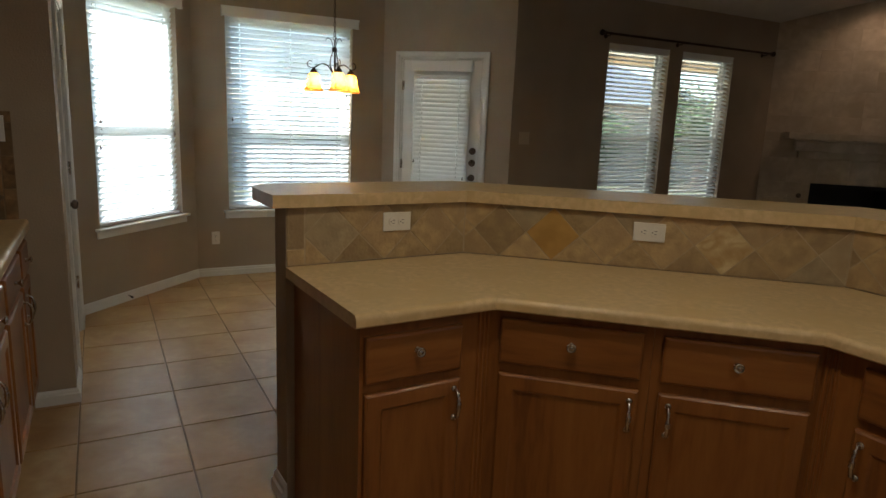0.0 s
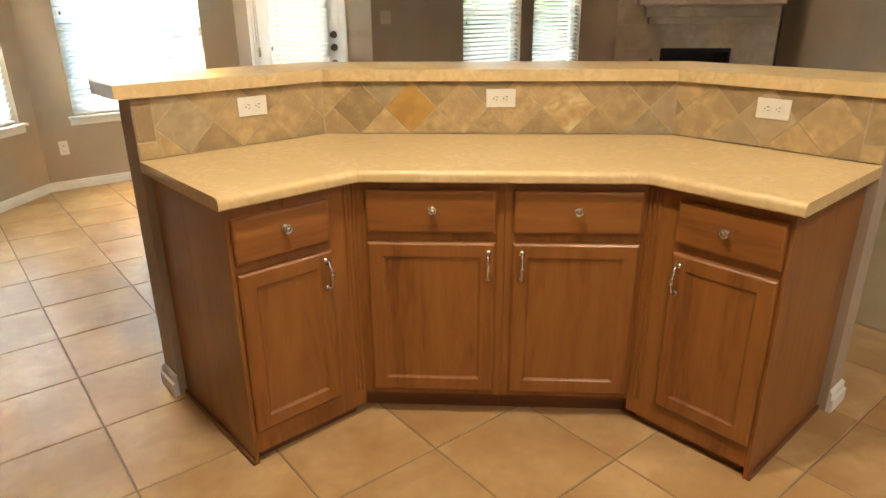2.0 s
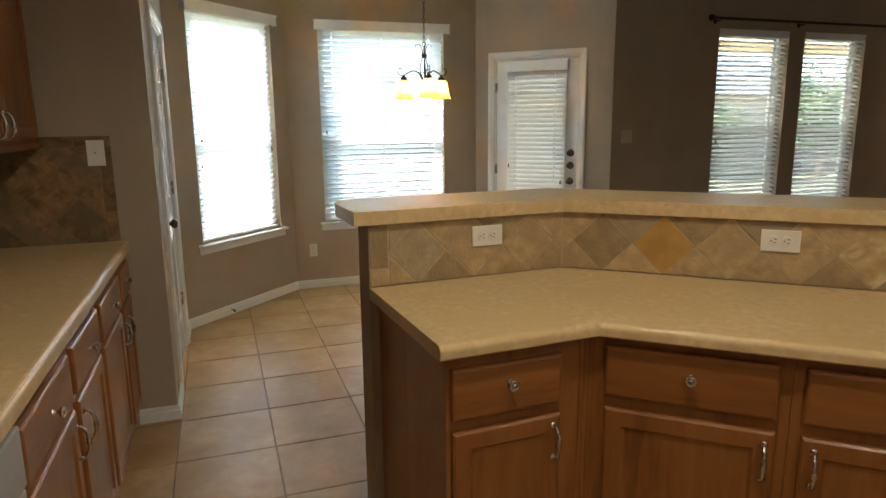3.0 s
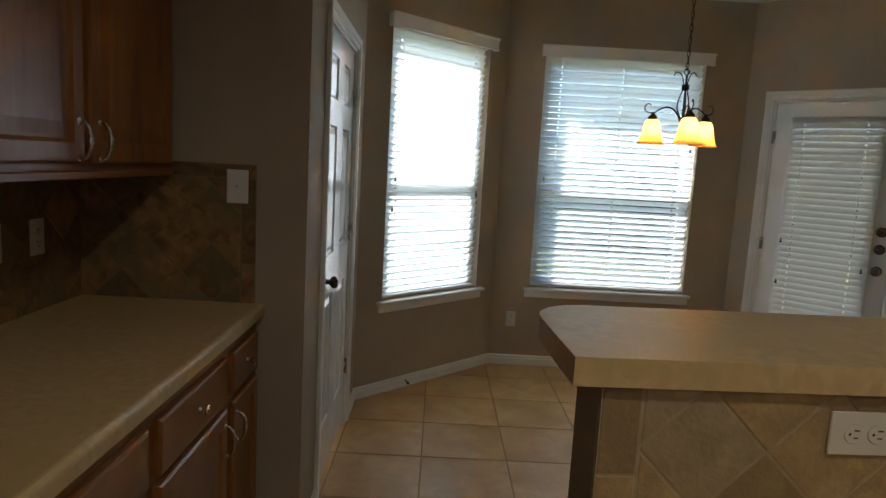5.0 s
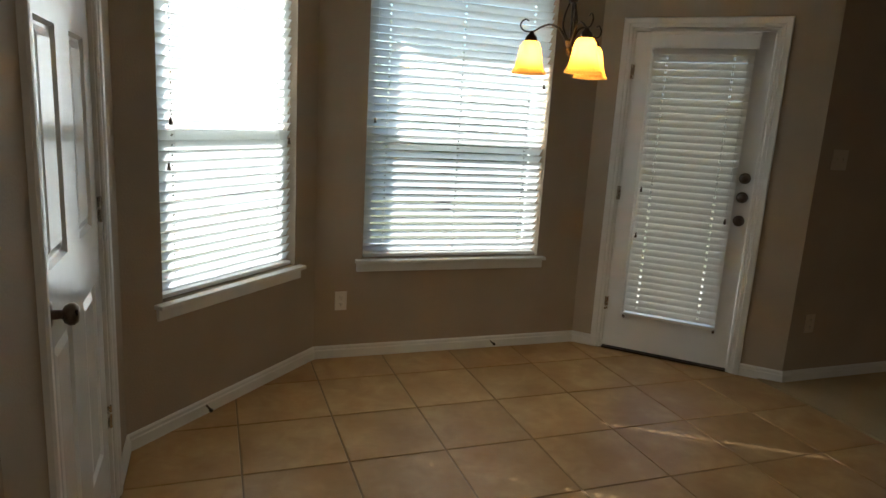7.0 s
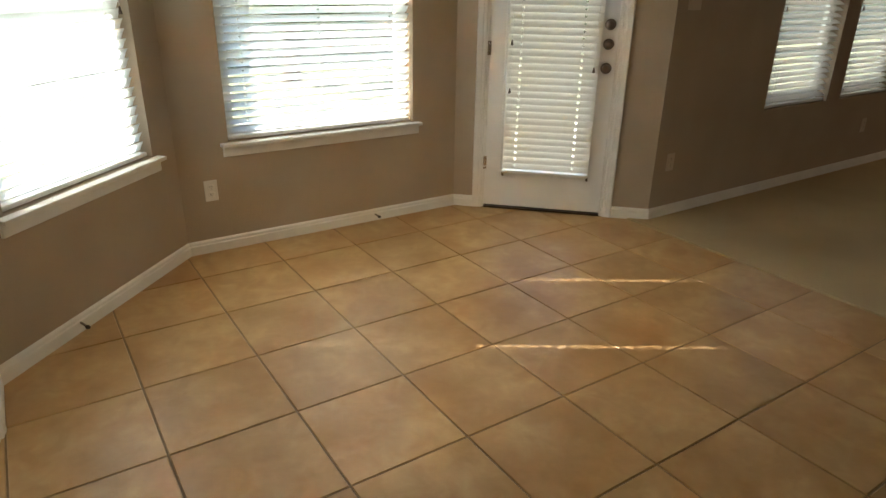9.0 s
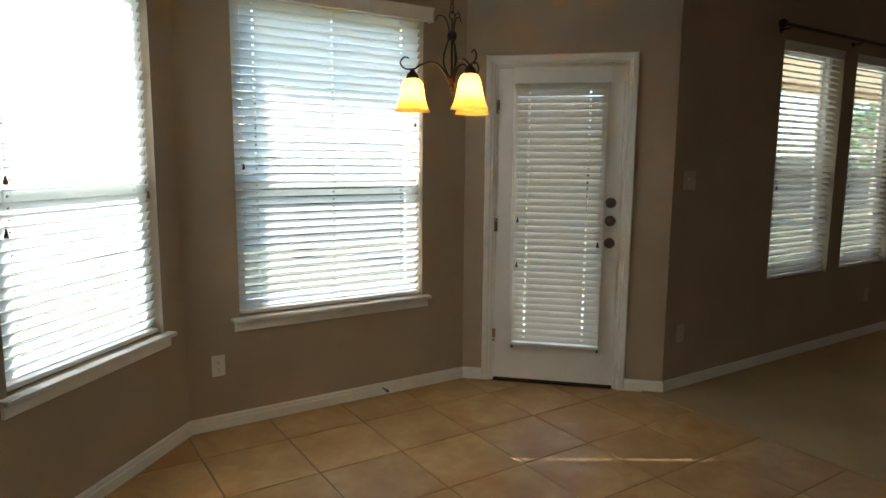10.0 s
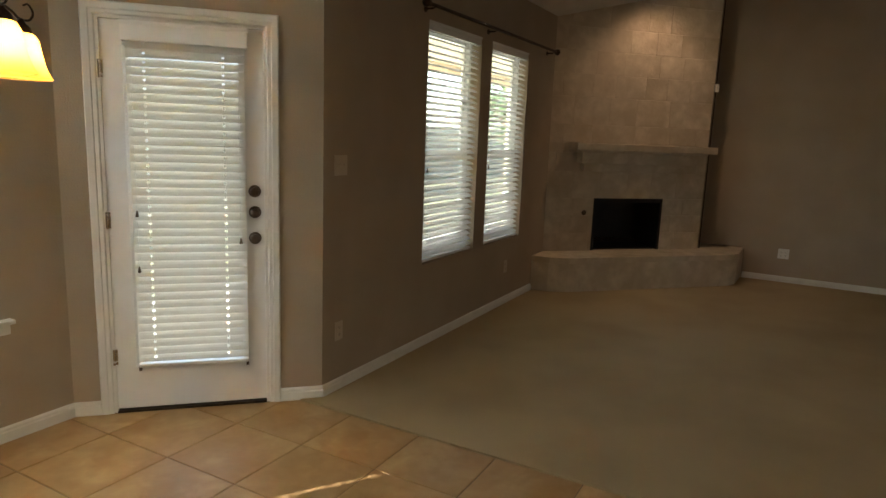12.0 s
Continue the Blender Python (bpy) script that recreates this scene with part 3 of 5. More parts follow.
def window(name, m, x0, x1, z0, z1, rail, sill=True):
    """A single-hung vinyl window set in the opening: frame, two sashes with panes, insect screen, stool and apron."""
    th = thing(name, m, "white vinyl single-hung window with insect screen on lower sash", "window")
    f = 0.035
    part("frame", boxes((x0, x0 + f, 0.09, 0.15, z0, z1), (x1 - f, x1, 0.09, 0.15, z0, z1), (x0 + f, x1 - f, 0.09, 0.15, z0, z0 + f), (x0 + f, x1 - f, 0.09, 0.15, z1 - f, z1)), M_VINYL, th)
    for k, (a, b, y) in enumerate(((rail - 0.022, z1 - f, 0.122), (z0 + f, rail + 0.022, 0.098))):
        s = part("upper_sash" if k == 0 else "lower_sash", boxes((x0 + f, x0 + f + 0.03, y, y + 0.022, a, b), (x1 - f - 0.03, x1 - f, y, y + 0.022, a, b), (x0 + f + 0.03, x1 - f - 0.03, y, y + 0.022, a, a + 0.034), (x0 + f + 0.03, x1 - f - 0.03, y, y + 0.022, b - 0.034, b)), M_VINYL, th)
        g = part("pane", boxes((x0 + f + 0.028, x1 - f - 0.028, y + 0.009, y + 0.013, a + 0.03, b - 0.03)), M_GLASS, s)
        g.visible_shadow = False
    bm = bmesh.new()
    q = [bm.verts.new(c) for c in ((x0 + f, 0.147, z0 + f), (x1 - f, 0.147, z0 + f), (x1 - f, 0.147, rail), (x0 + f, 0.147, rail))]
    bm.faces.new(q)
    part("insect_screen", bm, M_SCREEN, th)
    if sill:
        bm = bmesh.new()
        box(bm, x0 - 0.045, x1 + 0.045, -0.048, 0.089, z0 - 0.021, z0 - 0.001, 0.004)
        part("stool", bm, M_TRIM, th)
        part("apron", boxes((x0 - 0.035, x1 + 0.035, -0.017, -0.001, z0 - 0.075, z0 - 0.022), bevel=0.003), M_TRIM, th)
    return th


MW1, MW2, MLV, MDR = frame_of(A1, A2), frame_of(A2, A3), frame_of(A4, (EX, A4[1])), frame_of(A3, A4)
window("window_1", MW1, *WIN1, ZS + 0.0, ZH, 1.355)
window("window_2", MW2, *WIN2, ZS + 0.0, ZH, 1.345)
for k, (a, b) in enumerate((WIN3, WIN4)):
    window("window_%d" % (k + 3), MLV, a, b, Z3, Z4, 1.37, sill=False)
h1 = [along(A1, A2, (-0.236, 3.154)), along(A1, A2, (0.246, 3.636))]
b1 = blind("window_blind", MW1, WIN1[0] + 0.008, WIN1[1] - 0.008, ZS, ZH, 61, 0.0435, h1, "white slatted blind, lowered and half closed, glowing in sun", vx=(WIN1[0] - 0.035, WIN1[1] + 0.035), vz=(2.283, 2.366))
tassel(b1, WIN1[0] + 0.06, 1.17, 2.3)
tassel(b1, WIN1[0] + 0.075, 1.36, 2.3)
tassel(b1, WIN1[1] - 0.05, 1.27, 2.3)
wW = WIN2[1] - WIN2[0]
b2 = blind("window_blind", MW2, WIN2[0] + 0.008, WIN2[1] - 0.008, ZS, ZH, 46, 0.0435, [WIN2[0] + 0.13, WIN2[0] + wW / 2, WIN2[1] - 0.13], "wide white slatted blind, lowered with its slats half open", vx=(WIN2[0] - 0.03, WIN2[1] + 0.045), vz=(2.283, 2.366))
tassel(b2, WIN2[1] - 0.05, 1.66, 2.3)
tassel(b2, WIN2[0] + 0.05, 1.40, 2.3)
for a, b in (WIN3, WIN4):
    bb = blind("window_blind", MLV, a + 0.006, b - 0.006, Z3, Z4, -29, 0.0435, [a + 0.12, b - 0.12], "white slatted blind with open slats, hanging in the living room window", vx=(a + 0.006, b - 0.006), vz=(2.235, 2.298), mat=M_SLAT2, vy=0.004)
    tassel(bb, a + 0.05, 1.27, 2.3)

# curtain rod
rod = thing("curtain_rod", Matrix.Identity(4), "dark bronze curtain rod without curtains above the two windows", "curtain rod")
bm = bmesh.new()
tube(bm, [(4.11, 2.84, 2.375), (6.56, 2.84, 2.375)], 0.0125, 12)
part("pole", bm, M_BRONZE, rod)
for x, s in ((4.11, -1), (6.56, 1)):
    bm = bmesh.new()
    lathe(bm, [(0.012, 0.0), (0.020, 0.006), (0.014, 0.014), (0.026, 0.028), (0.030, 0.042), (0.024, 0.058), (0.0, 0.066)], 16, Matrix.Translation((x, 2.84, 2.375)) @ Matrix.Rotation(s * math.pi / 2, 4, "Y"))
    part("finial", bm, M_BRONZE, rod, smooth=True)
for x in (4.17, 5.15, 6.50):
    bm = bmesh.new()
    lathe(bm, [(0.022, 0), (0.022, 0.004), (0.006, 0.006), (0.006, 0.060)], 12, Matrix.Translation((x, WY - 0.001, 2.355)) @ Matrix.Rotation(math.pi / 2, 4, "X"))
    tube(bm, [(x, 2.85, 2.355), (x, 2.84, 2.359), (x, 2.826, 2.375)], 0.004, 6)
    part("bracket", bm, M_BRONZE, rod)


# ---- doors ----
def knob(name, parent, x, z, y=0.0, r=0.027, mat=None):
    """A round door knob or lock on the room side; y is the door's face, out of it towards -y."""
    bm = bmesh.new()
    prof = [(0.033, 0.0), (0.033, 0.004), (0.028, 0.008), (0.012, 0.010), (0.011, 0.030), (r * 0.8, 0.036), (r, 0.046), (r * 0.97, 0.056), (r * 0.7, 0.064), (0.0, 0.066)]
    lathe(bm, prof, 20, Matrix.Translation((x, y, z)) @ Matrix.Rotation(math.pi / 2, 4, "X"))
    return part(name, bm, mat or M_KNOB, parent, smooth=True)


def hinge(parent, x, z, y):
    bm = bmesh.new()
    lathe(bm, [(0.006, 0), (0.0075, 0.003), (0.0075, 0.085), (0.006, 0.088)], 10, Matrix.Translation((x, y - 0.006, z - 0.044)))
    box(bm, x - 0.016, x + 0.016, y - 0.0015, y, z - 0.042, z + 0.042)
    return part("hinge", bm, M_CHROME, parent)


def panelled(bm, x0, x1, z0, z1, panels, y, t):
    """A slab with sunk, raised-field panels on the room side."""
    xs = sorted({x0, x1, *[p[0] for p in panels], *[p[1] for p in panels]})
    zs = sorted({z0, z1, *[p[2] for p in panels], *[p[3] for p in panels]})
    for a, b in zip(xs, xs[1:]):
        for c, d in zip(zs, zs[1:]):
            if any(abs(p[0] - a) < 1e-6 and p[2] - 1e-6 <= c and d <= p[3] + 1e-6 and abs(p[1] - b) < 1e-6 for p in panels):
                continue
            q = [bm.verts.new(v) for v in ((a, y, c), (b, y, c), (b, y, d), (a, y, d))]
            bm.faces.new(q)
    box(bm, x0, x1, y + 0.012, y + t, z0, z1)
    for s in ((x0, x0, z0, z1), (x1, x1, z0, z1)):
        bm.faces.new([bm.verts.new(v) for v in ((s[0], y, s[2]), (s[0], y + 0.012, s[2]), (s[0], y + 0.012, s[3]), (s[0], y, s[3]))])
    bm.faces.new([bm.verts.new(v) for v in ((x0, y, z1), (x1, y, z1), (x1, y + 0.012, z1), (x0, y + 0.012, z1))])
    for a, b, c, d in panels:
        rings = [[bm.verts.new(v) for v in ((a + i, y + o, c + i), (b - i, y + o, c + i), (b - i, y + o, d - i), (a + i, y + o, d - i))] for i, o in ((0, 0), (0.010, 0.010), (0.018, 0.0105), (0.040, 0.003), (0.042, 0.003))]
        for r, s in zip(rings, rings[1:]):
            for k in range(4):
                bm.faces.new((r[k], r[(k + 1) % 4], s[(k + 1) % 4], s[k]))
        bm.faces.new(rings[-1])
    bmesh.ops.remove_doubles(bm, verts=bm.verts, dist=1e-5)
    return bm


MP = frame_of(A0, A1)
casing("trim_pantry", MP, 0.365, 1.20, 2.055)
jamb("trim_pantry_jamb", MP, 0.365, 1.20, 2.055, 0.12)
pd = thing("door_1", MP, "closed white six-panel interior door to the pantry, semi-gloss paint", "door")
x0, x1 = 0.382, 1.183
cA, cB = (x0 + 0.105, x0 + 0.315), (x1 - 0.315, x1 - 0.105)
pans = [(c[0], c[1], a, b) for c in (cA, cB) for a, b in ((0.25, 0.86), (1.05, 1.63), (1.745, 1.935))]
bm = bmesh.new()
panelled(bm, x0, x1, 0.012, 2.037, pans, 0.012, 0.035)
part("leaf", bm, M_DOOR_SHINY, pd)
knob("door_handle", pd, x0 + 0.062, 0.955, 0.012)
for z in (1.80, 1.09, 0.34):
    hinge(pd, x1 + 0.006, z, 0.010)

casing("trim_patio", MDR, *DR, 2.055)
jamb("trim_patio_jamb", MDR, *DR, 2.055, 0.16)
fd = thing("door_2", MDR, "closed white glazed patio door behind a slatted blind", "door")
x0, x1 = DR[0] + 0.016, DR[1] - 0.016
gx0, gx1, gz0, gz1 = x0 + 0.125, x1 - 0.125, 0.27, 1.90
bm = boxes((x0, gx0, 0.012, 0.056, 0.018, 2.037), (gx1, x1, 0.012, 0.056, 0.018, 2.037), (gx0, gx1, 0.012, 0.056, 0.018, gz0), (gx0, gx1, 0.012, 0.056, gz1, 2.037))
part("leaf", bm, M_DOOR, fd)
bm = bmesh.new()
sweep(bm, [(gx1, gz0), (gx1, gz1), (gx0, gz1), (gx0, gz0)], [(0, 0), (0, 0.012), (0.010, 0.014), (0.024, 0.006), (0.026, 0.0)], closed=True)
bmesh.ops.transform(bm, matrix=Matrix(((1, 0, 0, 0), (0, 0, -1, 0.0115), (0, 1, 0, 0), (0, 0, 0, 1))), verts=bm.verts)
part("glazing_bead", bm, M_DOOR, fd)
g = part("pane", boxes((gx0, gx1, 0.030, 0.036, gz0, gz1)), M_GLASS, fd)
g.visible_shadow = False
for z, nm, r in ((1.203, "deadbolt", 0.024), (1.09, "deadbolt", 0.024), (0.948, "door_handle", 0.027)):
    knob(nm, fd, x1 - 0.052, z, 0.012, r)
for z in (1.80, 1.045, 0.31):
    hinge(fd, x0 - 0.006, z, 0.010)
part("threshold", boxes((DR[0] + 0.016, DR[1] - 0.016, -0.015, 0.15, 0.001, 0.012), bevel=0.003), M_BRONZE, fd)
part("weatherstrip", boxes((x0, x1, 0.016, 0.05, 0.0125, 0.0175)), M_RUBBER, fd)
MB = MDR @ Matrix.Translation((0, -0.058, 0))
db = blind("door_blind", MB, gx0 - 0.006, gx1 + 0.030, 0.252, 1.995, -57, 0.0425, [gx0 + 0.075, gx1 - 0.075], "white slatted blind, nearly closed, held down on the patio door", valance=False, mat=M_SLAT3)
bm = boxes((gx0 - 0.020, gx1 + 0.045, 0.000, 0.012, 1.935, 2.028), (gx0 - 0.026, gx1 + 0.051, -0.007, 0.012, 2.012, 2.030), (gx0 - 0.020, gx0 - 0.010, 0.012, 0.066, 1.935, 2.03), (gx1 + 0.035, gx1 + 0.045, 0.012, 0.066, 1.935, 2.03))
part("valance", bm, M_VINYL, db)
for x in (gx0 - 0.002, gx1 + 0.024):
    part("hold_down_bracket", boxes((x - 0.007, x + 0.007, 0.035, 0.069, 0.236, 0.262), (x - 0.003, x + 0.003, 0.028, 0.040, 0.243, 0.251)), M_KNOB, db)
tassel(db, gx1 + 0.0, 0.925, 1.9, 0.01)
tassel(db, gx0 + 0.02, 1.07, 1.9, 0.01)
tassel(db, gx0 + 0.02, 0.78, 1.9, 0.01)


# ---- plates ----
def outlet(m, w=0.07, h=0.115, kind="duplex", label="", mat=None):
    """A wall plate, its face towards -y, centre at the origin."""
    names = {"duplex": "electrical_outlet", "double": "electrical_outlet", "switch": "light_switch", "jack": "wall_plate"}
    th = thing(names[kind], m, label, names[kind].replace("_", " "))
    mat = mat or M_WPLATE
    part("cover_plate", box(bmesh.new(), -w / 2, w / 2, -0.006, -0.0005, -h / 2, h / 2, 0.002), mat, th)
    if kind in ("duplex", "double"):
        for cx in ((0,) if kind == "duplex" else (-0.024, 0.024)):
            for cz in (-0.02, 0.02):
                bm = bmesh.new()
                lathe(bm, [(0.0165, 0), (0.0165, 0.0018), (0.0155, 0.0025)], 20, Matrix.Translation((cx, -0.006, cz)) @ Matrix.Rotation(math.pi / 2, 4, "X"))
                r = part("receptacle", bm, mat, th)
                part("slots", boxes((cx - 0.0075, cx - 0.0050, -0.0093, -0.0088, cz - 0.001, cz + 0.008), (cx + 0.0050, cx + 0.0070, -0.0093, -0.0088, cz - 0.001, cz + 0.007), (cx - 0.002, cx + 0.002, -0.0093, -0.0088, cz - 0.010, cz - 0.006)), M_SLOT, r)
    elif kind == "switch":
        n = 2 if w > 0.1 else 1
        for k in range(n):
            cx = (k - (n - 1) / 2) * 0.046
            part("toggle", boxes((cx - 0.004, cx + 0.004, -0.016, -0.006, -0.002, 0.012), bevel=0.001), mat, th)
    else:
        bm = bmesh.new()
        lathe(bm, [(0.006, 0), (0.006, 0.004), (0.003, 0.006)], 12, Matrix.Translation((0, -0.006, 0)) @ Matrix.Rotation(math.pi / 2, 4, "X"))
        part("jack", bm, M_CHROME, th)
    return th


outlet(MW2 @ pose(0.612 - A2[0], 0, 0.352), label="white electrical outlet low on the bay wall beneath the windows")
outlet(MLV @ pose(3.283 - A4[0], 0, 1.348), 0.115, 0.115, "switch", "almond double light switch beside the patio door corner", M_TPLATE)
outlet(MLV @ pose(3.278 - A4[0], 0, 0.37), label="almond electrical outlet low on the living room wall", mat=M_TPLATE)
outlet(MLV @ pose(5.75 - A4[0], 0, 0.36), label="almond electrical outlet under the living room windows", mat=M_TPLATE)
outlet(frame_of((EX, A4[1]), (EX, BY)) @ pose(A4[1] - 0.68, 0, 0.335), 0.115, 0.115, "double", "white double electrical outlet on the far living room wall")
MKE, MKW = frame_of((KX, 1.36), A0), frame_of((KX, BY), (KX, 1.36))
outlet(MKE @ pose(-0.694 - KX, -0.010, 1.37), 0.075, 0.118, "jack", "white cable plate on the tiled end wall of the kitchen")
for y in (0.885, 1.09):
    outlet(MKW @ pose(y - BY, -0.010, 1.19), 0.07, 0.115, "switch" if y < 1 else "duplex", "ivory wall plate on the slate-tiled kitchen wall", M_PLATE)


def door_stop(m, label):
    th = thing("door_stop", m, label, "door stop")
    bm = bmesh.new()
    pts = [(0.004 * math.cos(k * 0.9), -0.004 - 0.0009 * k, 0.004 * math.sin(k * 0.9)) for k in range(64)]
    tube(bm, pts, 0.0011, 5)
    part("spring", bm, M_BRONZE, th)
    bm = bmesh.new()
    lathe(bm, [(0.006, 0), (0.009, 0.003), (0.009, 0.012), (0.006, 0.015)], 12, Matrix.Translation((0, -0.060, 0)) @ Matrix.Rotation(math.pi / 2, 4, "X"))
    part("tip", bm, M_RUBBER, th)


door_stop(MW1 @ pose(along(A1, A2, (-0.13, 3.2)), -0.013, 0.045, 0, 0, -25), "small dark spring door stop on the angled baseboard")
door_stop(MW2 @ pose(1.598 - A2[0], -0.013, 0.045), "small dark spring door stop on the baseboard beneath the window")

# ---- island: its own axes, x along, y away from the kitchen ----
ANG = 41.9
ISL = pose(0, 0, 0, 0, 0, -ANG) @ Matrix.Translation((1.445, 0, 0)) @ Matrix.Diagonal((1, 1, 1.006, 1))
CT, CB = 0.947, 0.907
FQ, FP = 0.14, 0.485
WQ, WP = 0.75, 0.718
END_W, END_C, END_T, END_B = 1.035, 0.975, 1.04, 1.11


def turned(front_q, bend_p, end):
    """Bend and end point of a line that runs level between the bends and then at 45 degrees to the end line."""
    c = front_q + bend_p
    q = (c - end) / 2
    return (bend_p, front_q), (c - q, q)


def wing_line(q0, p0, end):
    (bp, bq), (ep, eq) = turned(q0, p0, end)
    return [(-ep, eq), (-bp, bq), (bp, bq), (ep, eq)]


def strip(front, back):
    return front + back[::-1]


def offset_bend(q0, p0, d):
    """The same line moved d away from the kitchen."""
    return q0 + d, p0 + d * math.tan(radians(22.5))


# pony wall
b0 = wing_line(WQ, WP, END_W)
q1, p1 = offset_bend(WQ, WP, 0.125)
b1_ = wing_line(q1, p1, END_W)
bm = bmesh.new()
prism(bm, strip(b0, b1_), 0, 1.16)
finish(bm, "wall_island", M_WALL, kind="structure", m=ISL)
bm = bmesh.new()
path = [b0[0], b1_[0], b1_[1], b1_[2], b1_[3], b0[3]]
BB2 = [(0.0, 0.0), (0.020, 0.0), (0.020, 0.050), (0.012, 0.056), (0.012, 0.078), (0.004, 0.090), (0.0, 0.090)]
sweep(bm, path[::-1], BB2)
finish(bm, "baseboard_island", M_TRIM, kind="structure", m=ISL)

# raised bar top and worktop with rolled edges
def slab(name, front, back, z0, z1, mat, label, category, roundends=0.0):
    bm = bmesh.new()
    poly = strip(front, back)
    prism(bm, poly, z0, z1)
    bm.edges.ensure_lookup_table()
    if roundends:
        es = [e for e in bm.edges if abs(e.verts[0].co.x - e.verts[1].co.x) < 1e-6 and abs(e.verts[0].co.y - e.verts[1].co.y) < 1e-6 and any((Vector((e.verts[0].co.x, e.verts[0].co.y)) - Vector(c)).length < 1e-4 for c in (back[0], back[-1]))]
        bmesh.ops.bevel(bm, geom=es, offset=roundends, segments=8, affect="EDGES", profile=0.5)
    ob = finish(bm, name, mat, m=ISL)
    return tagged(ob, label, category)


qf, pf = offset_bend(WQ, WP, -0.030)
qb, pb = offset_bend(WQ, WP, 0.345)
slab("bar_top", wing_line(qf, pf, END_B), wing_line(qb, pb, END_B), 1.16, 1.206, M_LAM, "raised tan laminate bar top on the island wall", "bar top", 0.12)
qc, pc = offset_bend(FQ, FP, -0.048)


def rolled_top(name, q0, p0, end, back, z0, z1, r, label):
    """A worktop with its front edge rolled over, carried round the bends row by row."""
    t = math.tan(radians(22.5))
    rows = [(back, z0), (wing_line(q0 + 0.005, p0 + 0.005 * t, end), z0), (wing_line(q0, p0, end), z0 + 0.005)]
    for k in range(6):
        a = math.pi / 2 * k / 5
        d = r * (1 - math.cos(a))
        rows.append((wing_line(q0 + d, p0 + d * t, end), z1 - r + r * math.sin(a)))
    rows.append((back, z1))
    bm = bmesh.new()
    vs = [[bm.verts.new((x, y, z)) for x, y in line] for line, z in rows]
    for a, b in zip(vs, vs[1:] + vs[:1]):
        for k in range(3):
            bm.faces.new((a[k], a[k + 1], b[k + 1], b[k]))
    bm.faces.new([v[0] for v in vs])
    bm.faces.new([v[3] for v in vs][::-1])
    return tagged(finish(bm, name, M_LAM, m=ISL), label, "countertop")


rolled_top("worktop", qc, pc, END_T, wing_line(WQ - 0.012, WP - 0.005, END_T), CB, CT, 0.019, "tan mottled laminate worktop with rolled front edge on the island")


# ---- cabinet fittings ----
def pull(parent, x, z, y):
    """A bow handle, upright, on a front whose face is at y; it stands out towards -y."""
    bm = bmesh.new()
    pts = curve_points([(x, y, z - 0.048), (x, y - 0.016, z - 0.046), (x, y - 0.028, z - 0.026), (x, y - 0.031, z), (x, y - 0.028, z + 0.026), (x, y - 0.016, z + 0.046), (x, y, z + 0.048)], 5)
    rad = [0.0042 + 0.0030 * (k in (8, 22)) + 0.0034 * (k in (14, 16)) + 0.0018 * (9 < k < 21) for k in range(len(pts))]
    tube(bm, pts, rad, 8)
    for s in (-0.048, 0.048):
        lathe(bm, [(0.0105, 0), (0.0105, 0.002), (0.006, 0.005), (0.0, 0.006)], 14, Matrix.Translation((x, y, z + s)) @ Matrix.Rotation(math.pi / 2, 4, "X"))
    return part("handle", bm, M_CHROME, parent, "satin nickel bow handle", True)


def cab_knob(parent, x, z, y):
    bm = bmesh.new()
    lathe(bm, [(0.010, 0), (0.010, 0.002), (0.006, 0.005), (0.0055, 0.014), (0.012, 0.019), (0.0155, 0.023), (0.0150, 0.027), (0.011, 0.028), (0.010, 0.0265), (0.006, 0.0268), (0.005, 0.0295), (0.0, 0.030)], 20, Matrix.Translation((x, y, z)) @ Matrix.Rotation(math.pi / 2, 4, "X"))
    return part("knob", bm, M_CHROME, parent, "round satin nickel knob", True)


def cab_door(parent, x0, x1, z0, z1, y, t=0.019, st=0.055, raised=False):
    """A framed door, face towards -y: stiles and rails with an eased edge, a sunk panel."""
    bm = bmesh.new()
    outer, ring = 0.007, []
    rows = [(0, t), (0, 0.005), (outer, 0), (st - 0.006, 0), (st, 0.005)]
    rows += [(st + 0.004, 0.0075)] + ([(st + 0.012, 0.0075), (st + 0.045, 0.002)] if raised else [])
    for i, o in rows:
        ring.append([bm.verts.new(v) for v in ((x0 + i, y + o, z0 + i), (x1 - i, y + o, z0 + i), (x1 - i, y + o, z1 - i), (x0 + i, y + o, z1 - i))])
    for r, s in zip(ring, ring[1:]):
        for k in range(4):
            bm.faces.new((r[k], r[(k + 1) % 4], s[(k + 1) % 4], s[k]))
    bm.faces.new(ring[0][::-1])
    bm.faces.new(ring[-1])
    return part("door", bm, M_OAK, parent)


def drawer_front(parent, x0, x1, z0, z1, y, t=0.019):
    bm = bmesh.new()
    rows = [(0, t), (0, 0.006), (0.003, 0.002), (0.009, 0)]
    ring = [[bm.verts.new(v) for v in ((x0 + i, y + o, z0 + i), (x1 - i, y + o, z0 + i), (x1 - i, y + o, z1 - i), (x0 + i, y + o, z1 - i))] for i, o in rows]
    for r, s in zip(ring, ring[1:]):
        for k in range(4):
            bm.faces.new((r[k], r[(k + 1) % 4], s[(k + 1) % 4], s[k]))
    bm.faces.new(ring[0][::-1])
    bm.faces.new(ring[-1])
    return part("drawer", bm, M_OAKH, parent)


def to_local(m, pts):
    inv = m.inverted()
    return [tuple((inv @ Vector((x, y, 0)))[:2]) for x, y in pts]


